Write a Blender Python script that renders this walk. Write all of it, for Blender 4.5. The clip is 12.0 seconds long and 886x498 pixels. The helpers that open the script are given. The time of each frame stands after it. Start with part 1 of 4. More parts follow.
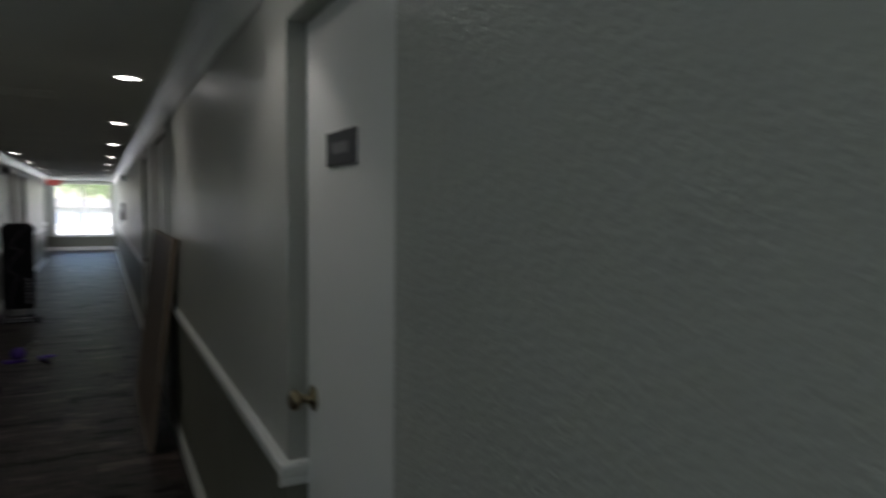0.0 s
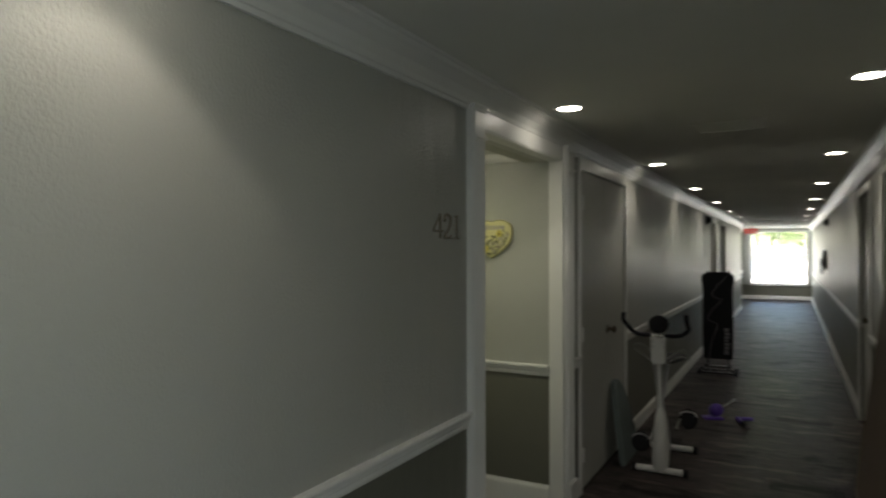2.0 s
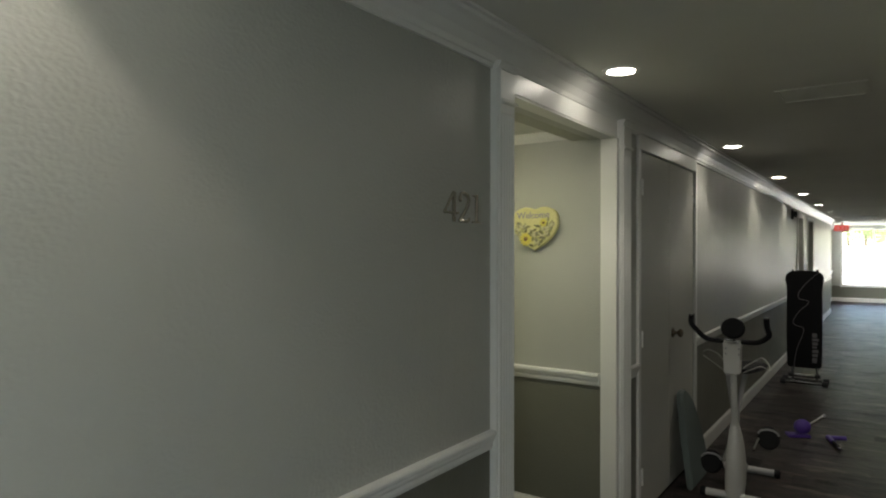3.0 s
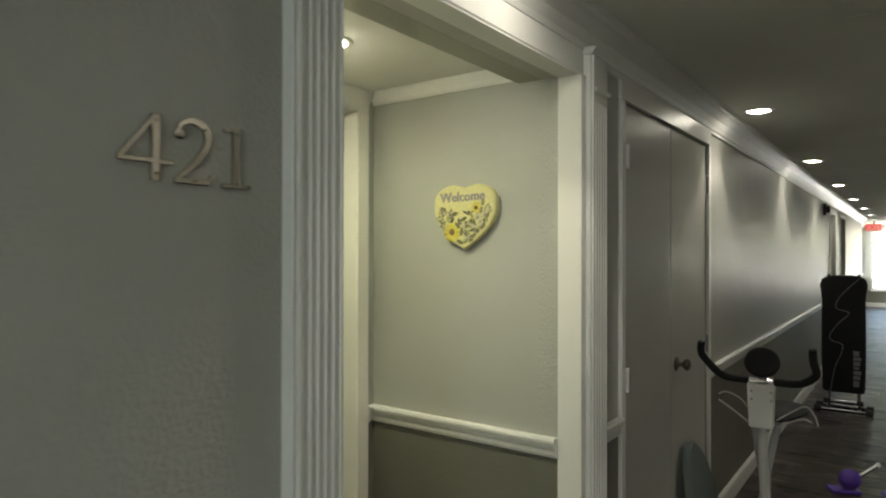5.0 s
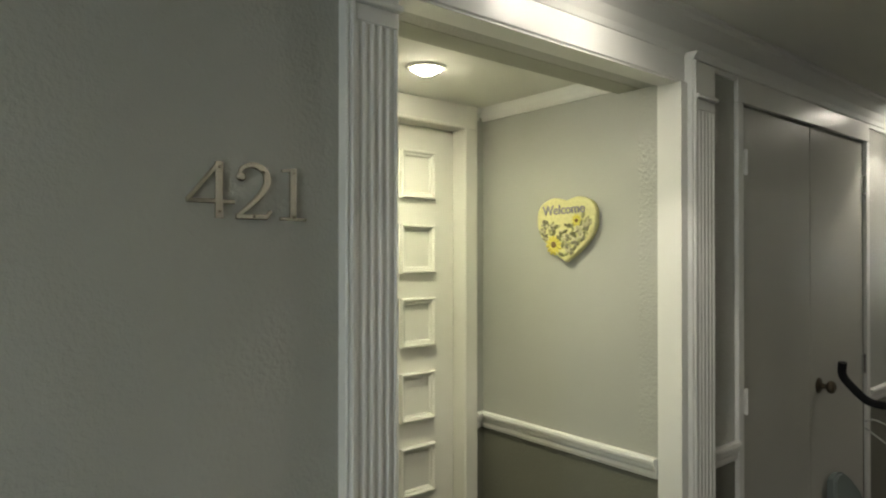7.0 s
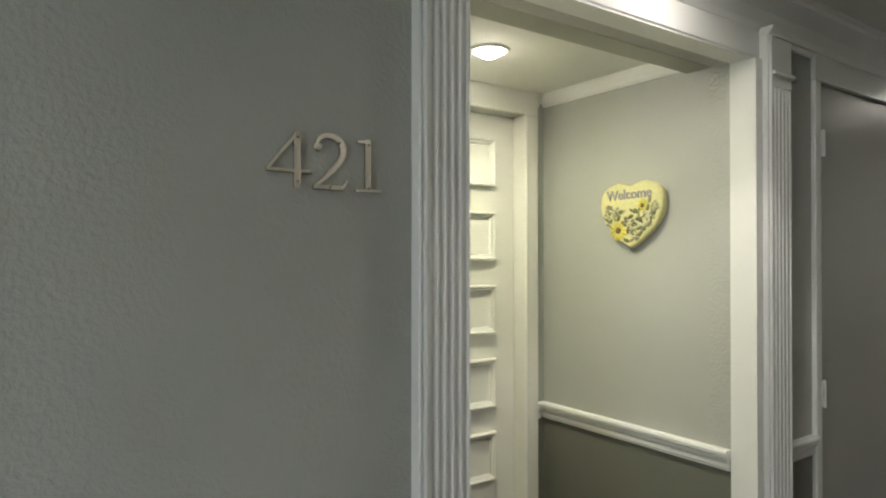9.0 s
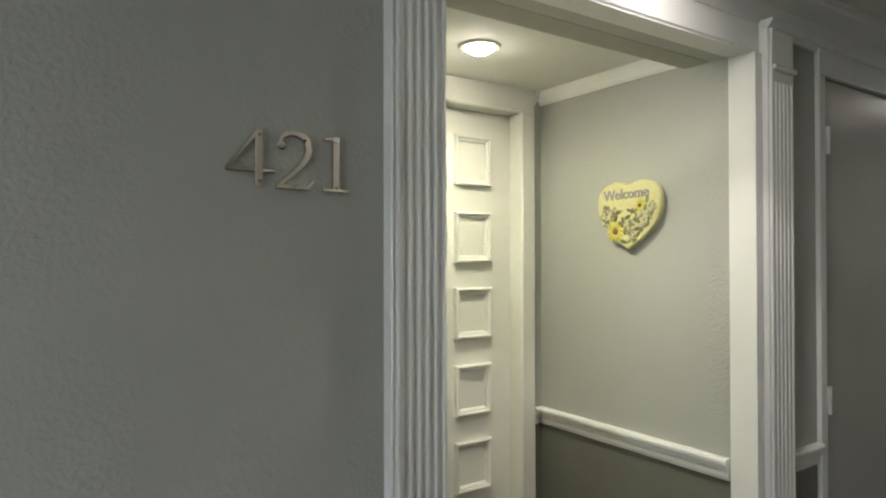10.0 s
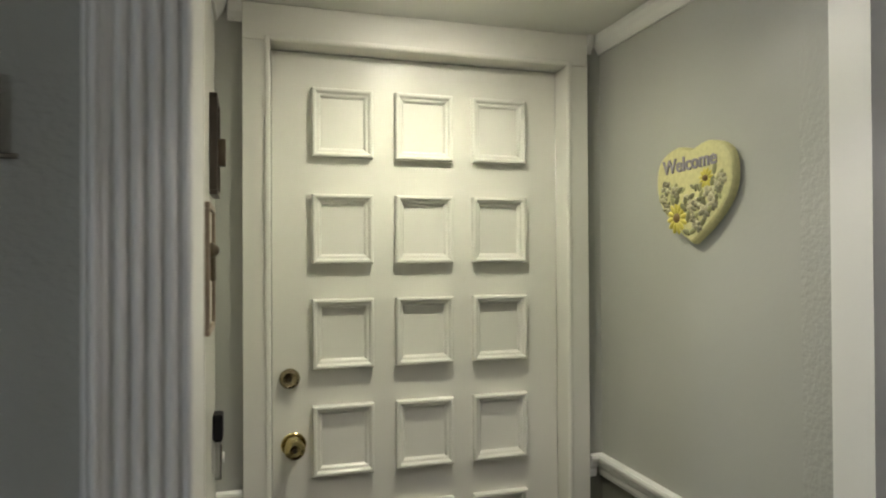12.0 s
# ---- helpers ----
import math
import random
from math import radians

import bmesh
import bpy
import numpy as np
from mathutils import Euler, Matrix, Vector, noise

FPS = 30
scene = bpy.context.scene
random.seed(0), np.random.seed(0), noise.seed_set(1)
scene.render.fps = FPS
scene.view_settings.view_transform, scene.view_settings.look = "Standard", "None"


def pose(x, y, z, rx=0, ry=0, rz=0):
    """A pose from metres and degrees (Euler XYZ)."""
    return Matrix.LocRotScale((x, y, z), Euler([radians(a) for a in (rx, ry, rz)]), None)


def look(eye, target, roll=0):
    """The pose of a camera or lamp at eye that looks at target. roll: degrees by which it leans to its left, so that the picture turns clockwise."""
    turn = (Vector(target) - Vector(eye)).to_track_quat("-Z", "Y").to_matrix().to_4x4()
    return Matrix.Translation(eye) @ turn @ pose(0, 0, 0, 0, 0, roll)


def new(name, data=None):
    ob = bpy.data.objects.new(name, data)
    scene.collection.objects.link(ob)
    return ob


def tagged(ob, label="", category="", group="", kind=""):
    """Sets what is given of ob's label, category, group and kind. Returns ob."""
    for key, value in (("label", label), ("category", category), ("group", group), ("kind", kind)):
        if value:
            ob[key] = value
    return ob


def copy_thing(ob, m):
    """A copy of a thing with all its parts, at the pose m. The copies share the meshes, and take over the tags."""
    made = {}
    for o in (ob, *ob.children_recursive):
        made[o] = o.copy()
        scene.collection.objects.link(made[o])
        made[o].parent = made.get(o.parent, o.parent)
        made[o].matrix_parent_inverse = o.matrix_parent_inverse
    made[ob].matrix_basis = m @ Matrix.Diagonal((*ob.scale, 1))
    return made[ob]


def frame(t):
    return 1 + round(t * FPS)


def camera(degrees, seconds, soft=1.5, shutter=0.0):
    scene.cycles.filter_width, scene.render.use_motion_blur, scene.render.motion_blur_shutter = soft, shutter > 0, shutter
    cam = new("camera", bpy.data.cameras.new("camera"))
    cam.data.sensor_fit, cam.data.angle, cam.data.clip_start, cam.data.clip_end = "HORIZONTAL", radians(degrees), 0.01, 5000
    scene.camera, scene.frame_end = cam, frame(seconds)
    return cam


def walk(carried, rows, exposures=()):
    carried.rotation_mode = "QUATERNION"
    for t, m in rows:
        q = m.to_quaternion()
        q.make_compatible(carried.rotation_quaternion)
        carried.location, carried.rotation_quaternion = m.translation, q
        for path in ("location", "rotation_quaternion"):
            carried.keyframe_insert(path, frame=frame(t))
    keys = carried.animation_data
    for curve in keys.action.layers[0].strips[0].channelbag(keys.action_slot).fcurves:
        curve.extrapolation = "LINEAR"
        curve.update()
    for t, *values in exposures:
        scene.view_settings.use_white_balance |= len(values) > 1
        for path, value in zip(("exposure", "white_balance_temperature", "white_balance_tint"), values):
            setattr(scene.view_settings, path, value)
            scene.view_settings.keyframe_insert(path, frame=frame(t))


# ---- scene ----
cam = camera(69.1, 12.0, soft=2.0, shutter=0.5)
PATH = [
    (0, (2.028, 0.948, 1.682), (2.964, 2.71, 1.549), 0.6),
    (0.3, (2.035, 1.058, 1.729), (2.678, 2.95, 1.643), 0.4),
    (0.6, (2.037, 1.208, 1.737), (2.389, 3.177, 1.712), 0.1),
    (0.9, (1.981, 1.352, 1.736), (2.036, 3.351, 1.739), -0.1),
    (1.0, (1.958, 1.402, 1.728), (1.851, 3.399, 1.739), -0.1),
    (1.2, (1.923, 1.522, 1.711), (1.602, 3.496, 1.726), -0.1),
    (1.5, (1.882, 1.682, 1.696), (1.3, 3.595, 1.704), 0.1),
    (2, (1.889, 2.004, 1.674), (0.936, 3.762, 1.681), -0.1),
    (2.5, (1.866, 2.235, 1.648), (0.764, 3.904, 1.647), 0.1),
    (4.5, (1.639, 3.522, 1.61), (0.478, 5.151, 1.617), 0.1),
    (5, (1.556, 3.804, 1.617), (0.38, 5.422, 1.626), 0.1),
    (5.5, (1.567, 3.94, 1.642), (0.218, 5.416, 1.655), -0.2),
    (6, (1.665, 3.916, 1.659), (0.186, 5.262, 1.666), 0.0),
    (6.5, (1.749, 3.908, 1.66), (0.239, 5.219, 1.671), -0.0),
    (7, (1.779, 3.914, 1.663), (0.237, 5.188, 1.675), -0.0),
    (9, (1.733, 3.882, 1.604), (0.101, 5.038, 1.62), 0.0),
    (9.5, (1.732, 3.904, 1.6), (0.091, 5.047, 1.618), -0.0),
    (10, (1.73, 3.98, 1.606), (0.076, 5.103, 1.626), -0.1),
    (10.5, (1.717, 4.094, 1.618), (0.019, 5.152, 1.641), -0.4),
    (11, (1.629, 4.283, 1.601), (-0.142, 5.211, 1.622), -0.3),
    (11.5, (1.574, 4.531, 1.606), (-0.27, 5.306, 1.621), -0.1),
    (12, (1.535, 4.813, 1.602), (-0.384, 5.377, 1.62), -0.3),
]
EXPOSURES = [(0, 2.2, 6250, 13), (0.5, 2.4, 6700, 11), (1.0, 2.55, 7050, 9), (1.5, 2.62, 7050, 9), (2.0, 2.85, 7000, 9), (2.5, 3.15, 6950, 9), (4.5, 3.85, 7150, 7),
             (6.5, 4.08, 7150, 8), (7.2, 4.13, 7050, 9), (8.8, 4.34, 6700, 12), (10, 4.28, 6600, 14), (12, 3.72, 6550, 16)]
walk(cam, [(t, look(eye, target, roll)) for t, eye, target, roll in PATH], EXPOSURES)

# ---- light ----
SKY, SUN = 0.15, 5.0
SPOT, SPOT_ANGLE, SPOT_BLEND = 0.92, 98, 0.24
ALCOVE_W = 1.66
NEAR_WINDOW_W = 3.7
SIDE_WINDOW_W = 6.0
world = bpy.data.worlds.new("sky")
scene.world = world
world.use_nodes = True
wn = world.node_tree.nodes
sky = wn.new("ShaderNodeTexSky")
sky.sky_type, sky.sun_disc = "NISHITA", False
sky.sun_elevation, sky.sun_rotation = radians(45), radians(185)
wn["Background"].inputs[1].default_value = SKY
world.node_tree.links.new(sky.outputs[0], wn["Background"].inputs[0])
sun = new("sun", bpy.data.lights.new("sun", "SUN"))
sun.data.energy, sun.data.angle, sun.data.color = SUN, radians(0.5), (1, 0.95, 0.88)
sun.matrix_world = look((0, 0, 0), (0.08, 0.9, -0.904))

# plan, in metres
XL, XR = 0.60, 2.485            # faces of the corridor's long walls
Y0, Y1 = -1.2, 26.9             # its ends
H = 2.44                        # ceiling
RAIL0, RAIL1 = 0.882, 0.953     # chair rail
LAMP_XL, LAMP_XR = 0.845, 2.19
LAMP_Y = [5.347 + 2.545 * k for k in range(-2, 9)]
AY0, AY1 = 4.71, 5.905          # entry alcove
AX, AH = -0.345, 2.31
OP0, OP1 = 4.735, 5.905         # its opening
HEAD = 2.245


# ---- materials ----
def mat(name, color, rough=0.5, metal=0.0, grain=0.0, grain_scale=60.0, stain=0.08, stain_scale=1.5,
        bump=0.0, bump_scale=150.0, spec=0.5, per_object=0.0, emit=None, island=0.0, depth=0.002, wave=0.0):
    m = bpy.data.materials.new(name)
    m.use_nodes = True
    nt = m.node_tree
    N, L = nt.nodes, nt.links
    b = N["Principled BSDF"]
    b.inputs["Roughness"].default_value = rough
    b.inputs["Metallic"].default_value = metal
    b.inputs["Specular IOR Level"].default_value = spec
    geo = N.new("ShaderNodeNewGeometry")

    def tex(scale, detail):
        t = N.new("ShaderNodeTexNoise")
        t.inputs["Scale"].default_value = scale
        t.inputs["Detail"].default_value = detail
        L.new(geo.outputs["Position"], t.inputs["Vector"])
        return t.outputs["Fac"]

    def amount(src, amp):
        r = N.new("ShaderNodeMapRange")
        r.inputs["From Min"].default_value, r.inputs["From Max"].default_value = 0.25, 0.75
        r.inputs["To Min"].default_value, r.inputs["To Max"].default_value = 1 - amp, 1 + amp
        L.new(src, r.inputs["Value"])
        return r.outputs["Result"]

    def times(a, c):
        t = N.new("ShaderNodeMath")
        t.operation = "MULTIPLY"
        L.new(a, t.inputs[0]), L.new(c, t.inputs[1])
        return t.outputs[0]

    fac = amount(tex(stain_scale, 4), stain)
    if grain:
        fac = times(fac, amount(tex(grain_scale, 3), grain))
    if per_object:
        oi = N.new("ShaderNodeObjectInfo")
        fac = times(fac, amount(oi.outputs["Random"], per_object))
    if island:
        fac = times(fac, amount(geo.outputs["Random Per Island"], island))
    mix = N.new("ShaderNodeVectorMath")
    mix.operation = "SCALE"
    mix.inputs[0].default_value = color[:3]
    L.new(fac, mix.inputs["Scale"])
    L.new(mix.outputs[0], b.inputs["Base Color"])
    rr = N.new("ShaderNodeMath")
    rr.operation = "MULTIPLY"
    rr.inputs[1].default_value = rough
    L.new(amount(tex(stain_scale * 2, 1), 0.06), rr.inputs[0])
    L.new(rr.outputs[0], b.inputs["Roughness"])
    if bump:
        bp = N.new("ShaderNodeBump")
        bp.inputs["Strength"].default_value, bp.inputs["Distance"].default_value = bump, depth
        L.new(tex(bump_scale, 3), bp.inputs["Height"])
        L.new(bp.outputs[0], b.inputs["Normal"])
        if wave:
            mp = N.new("ShaderNodeMapping")
            mp.inputs["Scale"].default_value = (3.8, 3.8, 0.6)
            L.new(geo.outputs["Position"], mp.inputs["Vector"])
            wv = N.new("ShaderNodeTexNoise")
            wv.inputs["Scale"].default_value, wv.inputs["Detail"].default_value = 1.6, 2
            L.new(mp.outputs[0], wv.inputs["Vector"])
            b2 = N.new("ShaderNodeBump")
            b2.inputs["Strength"].default_value, b2.inputs["Distance"].default_value = 1.0, wave
            L.new(wv.outputs["Fac"], b2.inputs["Height"])
            L.new(b2.outputs[0], bp.inputs["Normal"])
    if emit:
        b.inputs["Emission Color"].default_value = (*emit[0], 1)
        b.inputs["Emission Strength"].default_value = emit[1]
    return m


M_WALL = mat("grey_wall_paint", (0.40, 0.405, 0.37), 0.335, bump=1.0, bump_scale=92, depth=0.0032, wave=0.006, stain=0.04)
M_WALL_ALCOVE = mat("grey_alcove_paint", (0.40, 0.405, 0.37), 0.40, bump=0.7, bump_scale=75, depth=0.0004, stain=0.04)
M_WALL_LOW = mat("olive_wall_paint", (0.155, 0.155, 0.125), 0.40, bump=1.0, bump_scale=92, depth=0.0018, wave=0.006, stain=0.05)
M_TRIM = mat("white_trim_paint", (0.74, 0.74, 0.71), 0.315, stain=0.03)
M_DOOR = mat("cream_door_paint", (0.76, 0.75, 0.69), 0.22, stain=0.02, spec=0.24)
M_CEIL = mat("ceiling_paint", (0.70, 0.70, 0.65), 0.8, bump=0.3, bump_scale=200, stain=0.05)
M_SOFFIT = mat("grey_soffit_paint", (0.36, 0.36, 0.30), 0.5, bump=0.4, bump_scale=130)
M_CLOSET = mat("grey_door_paint", (0.43, 0.43, 0.39), 0.36, stain=0.07, bump=0.15, bump_scale=60)


def carpet_material():
    """Looped pile in brown, grey and olive tints, a tint for each tile, with fine cross streaks."""
    m = mat("carpet_pile", (0.031, 0.0262, 0.0245), 0.44, grain=0.5, grain_scale=240, stain=0.3, stain_scale=9, bump=0.4, bump_scale=420, spec=0.2)
    nt = m.node_tree
    N, L = nt.nodes, nt.links
    b = N["Principled BSDF"]
    b.inputs["Sheen Weight"].default_value, b.inputs["Sheen Roughness"].default_value = 0.07, 0.3
    old = b.inputs["Base Color"].links[0].from_socket
    oi, geo = N.new("ShaderNodeObjectInfo"), N.new("ShaderNodeNewGeometry")
    add = N.new("ShaderNodeMath")
    add.operation = "ADD"
    L.new(oi.outputs["Random"], add.inputs[0]), L.new(geo.outputs["Random Per Island"], add.inputs[1])
    fr = N.new("ShaderNodeMath")
    fr.operation = "FRACT"
    L.new(add.outputs[0], fr.inputs[0])
    wide = N.new("ShaderNodeMapping")
    wide.inputs["Scale"].default_value = (2.6, 7, 3)
    L.new(geo.outputs["Position"], wide.inputs["Vector"])
    blot = N.new("ShaderNodeTexNoise")
    blot.inputs["Scale"].default_value, blot.inputs["Detail"].default_value = 1.0, 3
    L.new(wide.outputs[0], blot.inputs["Vector"])
    spread = N.new("ShaderNodeMapRange")
    spread.inputs["From Min"].default_value, spread.inputs["From Max"].default_value = 0.32, 0.68
    spread.inputs["To Min"].default_value, spread.inputs["To Max"].default_value = -0.36, 0.64
    L.new(blot.outputs["Fac"], spread.inputs["Value"])
    tint = N.new("ShaderNodeMath")
    tint.operation = "MULTIPLY_ADD"
    tint.inputs[1].default_value = 0.72
    L.new(fr.outputs[0], tint.inputs[0]), L.new(spread.outputs["Result"], tint.inputs[2])
    ramp = N.new("ShaderNodeValToRGB")
    ramp.color_ramp.interpolation = "LINEAR"
    els = ramp.color_ramp.elements
    els[0].position, els[0].color = 0.0, (0.35, 0.33, 0.33, 1)
    els[1].position, els[1].color = 1.0, (2.3, 1.75, 1.55, 1)
    for p, c in ((0.25, (1.05, 0.92, 0.86, 1)), (0.45, (0.70, 0.76, 0.66, 1)), (0.65, (1.35, 1.0, 0.95, 1)), (0.8, (0.75, 0.74, 0.78, 1))):
        e = els.new(p)
        e.color = c
    L.new(tint.outputs[0], ramp.inputs["Fac"])
    mp = N.new("ShaderNodeMapping")
    mp.inputs["Scale"].default_value = (6, 13, 5)
    L.new(geo.outputs["Position"], mp.inputs["Vector"])
    st = N.new("ShaderNodeTexNoise")
    st.inputs["Scale"].default_value, st.inputs["Detail"].default_value = 1.0, 4
    L.new(mp.outputs[0], st.inputs["Vector"])
    sr = N.new("ShaderNodeMapRange")
    sr.inputs["From Min"].default_value, sr.inputs["From Max"].default_value = 0.3, 0.7
    sr.inputs["To Min"].default_value, sr.inputs["To Max"].default_value = 0.4, 1.6
    L.new(st.outputs["Fac"], sr.inputs["Value"])
    mul = N.new("ShaderNodeVectorMath")
    mul.operation = "MULTIPLY"
    L.new(old, mul.inputs[0]), L.new(ramp.outputs["Color"], mul.inputs[1])
    sc = N.new("ShaderNodeVectorMath")
    sc.operation = "SCALE"
    L.new(mul.outputs[0], sc.inputs[0]), L.new(sr.outputs["Result"], sc.inputs["Scale"])
    L.new(sc.outputs[0], b.inputs["Base Color"])
    sp = N.new("ShaderNodeMath")
    sp.operation = "MULTIPLY"
    sp.inputs[1].default_value = 0.15
    L.new(ramp.outputs["Color"], sp.inputs[0]), L.new(sp.outputs[0], b.inputs["Specular IOR Level"])
    return m


M_CARPET = carpet_material()
M_CARPET_EDGE = mat("carpet_backing", (0.02, 0.018, 0.017), 0.95, spec=0.1)
M_NICKEL = mat("brushed_nickel", (0.52, 0.485, 0.43), 0.27, 1.0, grain=0.08, grain_scale=400)
M_BRASS = mat("brass", (0.50, 0.40, 0.19), 0.2, 1.0)
M_BRASS_OLD = mat("tarnished_brass", (0.30, 0.245, 0.15), 0.26, 1.0, stain=0.2, stain_scale=40)
M_BRONZE = mat("antique_bronze", (0.14, 0.115, 0.085), 0.38, 1.0)
M_CHROME = mat("dark_chrome", (0.20, 0.20, 0.21), 0.16, 1.0)
M_STEEL = mat("steel", (0.6, 0.6, 0.6), 0.25, 1.0)
M_BLACK = mat("black_rubber", (0.012, 0.012, 0.013), 0.6, bump=0.3, bump_scale=300, spec=0.2)
M_VINYL = mat("black_vinyl", (0.009, 0.009, 0.010), 0.5, bump=0.3, bump_scale=250, spec=0.18)
M_WHITE = mat("white_enamel", (0.66, 0.66, 0.64), 0.33)
M_GREYMARK = mat("grey_print", (0.35, 0.35, 0.36), 0.5)
M_PRINT = mat("dim_grey_print", (0.15, 0.15, 0.155), 0.5)
M_CABLE = mat("pale_cable", (0.42, 0.42, 0.40), 0.5)
M_WOOD = mat("veneer", (0.125, 0.095, 0.075), 0.5, grain=0.2, grain_scale=30, stain=0.12)
M_WOODEDGE = mat("pale_wood_edge", (0.24, 0.185, 0.14), 0.55, grain=0.2, grain_scale=60)
M_TEAL = mat("teal_foam", (0.125, 0.155, 0.15), 0.6, stain=0.15)
M_PURPLE = mat("purple_plastic", (0.10, 0.045, 0.34), 0.33)
M_PLATE = mat("sign_plate", (0.05, 0.05, 0.055), 0.4)
M_PLATETXT = mat("sign_print", (0.22, 0.22, 0.22), 0.5)
M_HEART = mat("yellow_plaster", (0.60, 0.57, 0.28), 0.55, grain=0.1, grain_scale=90, bump=0.3)
M_LETTER = mat("mauve_paint", (0.30, 0.27, 0.30), 0.5)
M_LEAF = mat("sage_leaf_paint", (0.26, 0.255, 0.125), 0.55, per_object=0.4)
M_ROSE = mat("dusty_rose_paint", (0.38, 0.355, 0.225), 0.55, per_object=0.4)
M_PETAL = mat("golden_petal_paint", (0.61, 0.53, 0.10), 0.5)
M_SEED = mat("seed_brown_paint", (0.21, 0.13, 0.045), 0.6)
M_FRAME = mat("dark_frame", (0.035, 0.024, 0.018), 0.4)
M_PAPER = mat("pale_plaque", (0.62, 0.58, 0.50), 0.5)
M_LAMP = mat("lamp_lens", (0.9, 0.9, 0.9), 0.4, emit=((1, 0.97, 0.91), 4.0))
M_LAMP_WARM = mat("warm_lamp_lens", (0.9, 0.9, 0.9), 0.4, emit=((1, 0.97, 0.80), 7.0))
M_EXIT = mat("exit_red", (0.6, 0.12, 0.10), 0.4, emit=((1, 0.12, 0.10), 0.10))
M_EXITBOX = mat("exit_box", (0.75, 0.50, 0.48), 0.5)
M_ALU = mat("white_window_frame", (0.7, 0.7, 0.68), 0.4)
M_GRASS = mat("lawn", (0.07, 0.11, 0.03), 0.9, grain=0.4, grain_scale=30, stain=0.3)
M_PAVE = mat("concrete_paving", (0.52, 0.51, 0.48), 0.85, stain=0.15)
M_STUCCO = mat("white_stucco", (0.60, 0.59, 0.57), 0.85, stain=0.08)
M_ROOF = mat("grey_roof", (0.2, 0.19, 0.18), 0.8)
M_BLUEDOOR = mat("slate_blue_paint", (0.14, 0.17, 0.23), 0.5)
M_BARK = mat("bark", (0.12, 0.09, 0.07), 0.9, grain=0.3)
M_TREELEAF = mat("foliage", (0.11, 0.16, 0.055), 0.6, island=0.5)

M_GLASS = bpy.data.materials.new("window_glass")
M_GLASS.use_nodes = True
_g = M_GLASS.node_tree.nodes["Principled BSDF"]
_g.inputs["Transmission Weight"].default_value = 1.0
_g.inputs["Roughness"].default_value = 0.0
_g.inputs["IOR"].default_value = 1.45


# ---- building helpers ----
def box(bm, x0, x1, y0, y1, z0, z1, mi=0):
    v = [bm.verts.new((x, y, z)) for x in (x0, x1) for y in (y0, y1) for z in (z0, z1)]
    for q in ((0, 1, 3, 2), (4, 6, 7, 5), (0, 4, 5, 1), (2, 3, 7, 6), (0, 2, 6, 4), (1, 5, 7, 3)):
        bm.faces.new([v[i] for i in q]).material_index = mi
    return v


def rbox(x0, x1, y0, y1, z0, z1, r=0.004, seg=2):
    bm = bmesh.new()
    box(bm, x0, x1, y0, y1, z0, z1)
    bmesh.ops.bevel(bm, geom=bm.edges[:], offset=r, segments=seg, affect="EDGES", profile=0.5)
    return bm


def extrude(bm, pts, axis, a, b, mi=0):
    """A closed profile swept along an axis from a to b; pts are the two other coordinates in order."""
    def at(p, t):
        return {"x": (t, p[0], p[1]), "y": (p[0], t, p[1]), "z": (p[0], p[1], t)}[axis]
    lo = [bm.verts.new(at(p, a)) for p in pts]
    hi = [bm.verts.new(at(p, b)) for p in pts]
    n = len(pts)
    for i in range(n):
        bm.faces.new((lo[i], lo[(i + 1) % n], hi[(i + 1) % n], hi[i])).material_index = mi
    bm.faces.new(lo[::-1]).material_index = mi
    bm.faces.new(hi).material_index = mi
    return lo, hi


def lathe(bm, prof, m=Matrix(), seg=20):
    """prof: (radius, height) from bottom to top, turned about local z."""
    rings = []
    for r, h in prof:
        if r < 1e-5:
            rings.append([bm.verts.new(m @ Vector((0, 0, h)))])
        else:
            rings.append([bm.verts.new(m @ Vector((r * math.cos(2 * math.pi * k / seg), r * math.sin(2 * math.pi * k / seg), h))) for k in range(seg)])
    for a, b in zip(rings, rings[1:]):
        for k in range(seg):
            f = [a[k % len(a)], a[(k + 1) % len(a)], b[(k + 1) % len(b)], b[k % len(b)]]
            f = list(dict.fromkeys(f))
            if len(f) > 2:
                bm.faces.new(f)


def tube(bm, pts, r, seg=10, radii=None):
    pts = [Vector(p) for p in pts]
    rings = []
    for i, p in enumerate(pts):
        d = (pts[min(i + 1, len(pts) - 1)] - pts[max(i - 1, 0)]).normalized()
        q = d.to_track_quat("Z", "Y").to_matrix()
        rr = radii[i] if radii else r
        rings.append([bm.verts.new(p + q @ Vector((rr * math.cos(2 * math.pi * k / seg), rr * math.sin(2 * math.pi * k / seg), 0))) for k in range(seg)])
    for a, b in zip(rings, rings[1:]):
        best = min(range(seg), key=lambda s: sum((a[k].co - b[(k + s) % seg].co).length for k in range(0, seg, 2)))
        for k in range(seg):
            bm.faces.new((a[k], a[(k + 1) % seg], b[(k + 1 + best) % seg], b[(k + best) % seg]))
    bm.faces.new(rings[0][::-1]), bm.faces.new(rings[-1])


def smooth_path(pts, n=6):
    """Catmull-Rom through the points."""
    P = [Vector(p) for p in pts]
    P = [2 * P[0] - P[1]] + P + [2 * P[-1] - P[-2]]
    out = []
    for i in range(1, len(P) - 2):
        for k in range(n):
            t = k / n
            a, b, c, d = P[i - 1:i + 3]
            out.append(0.5 * (2 * b + (c - a) * t + (2 * a - 5 * b + 4 * c - d) * t * t + (3 * b - a - 3 * c + d) * t ** 3))
    return out + [P[-2]]


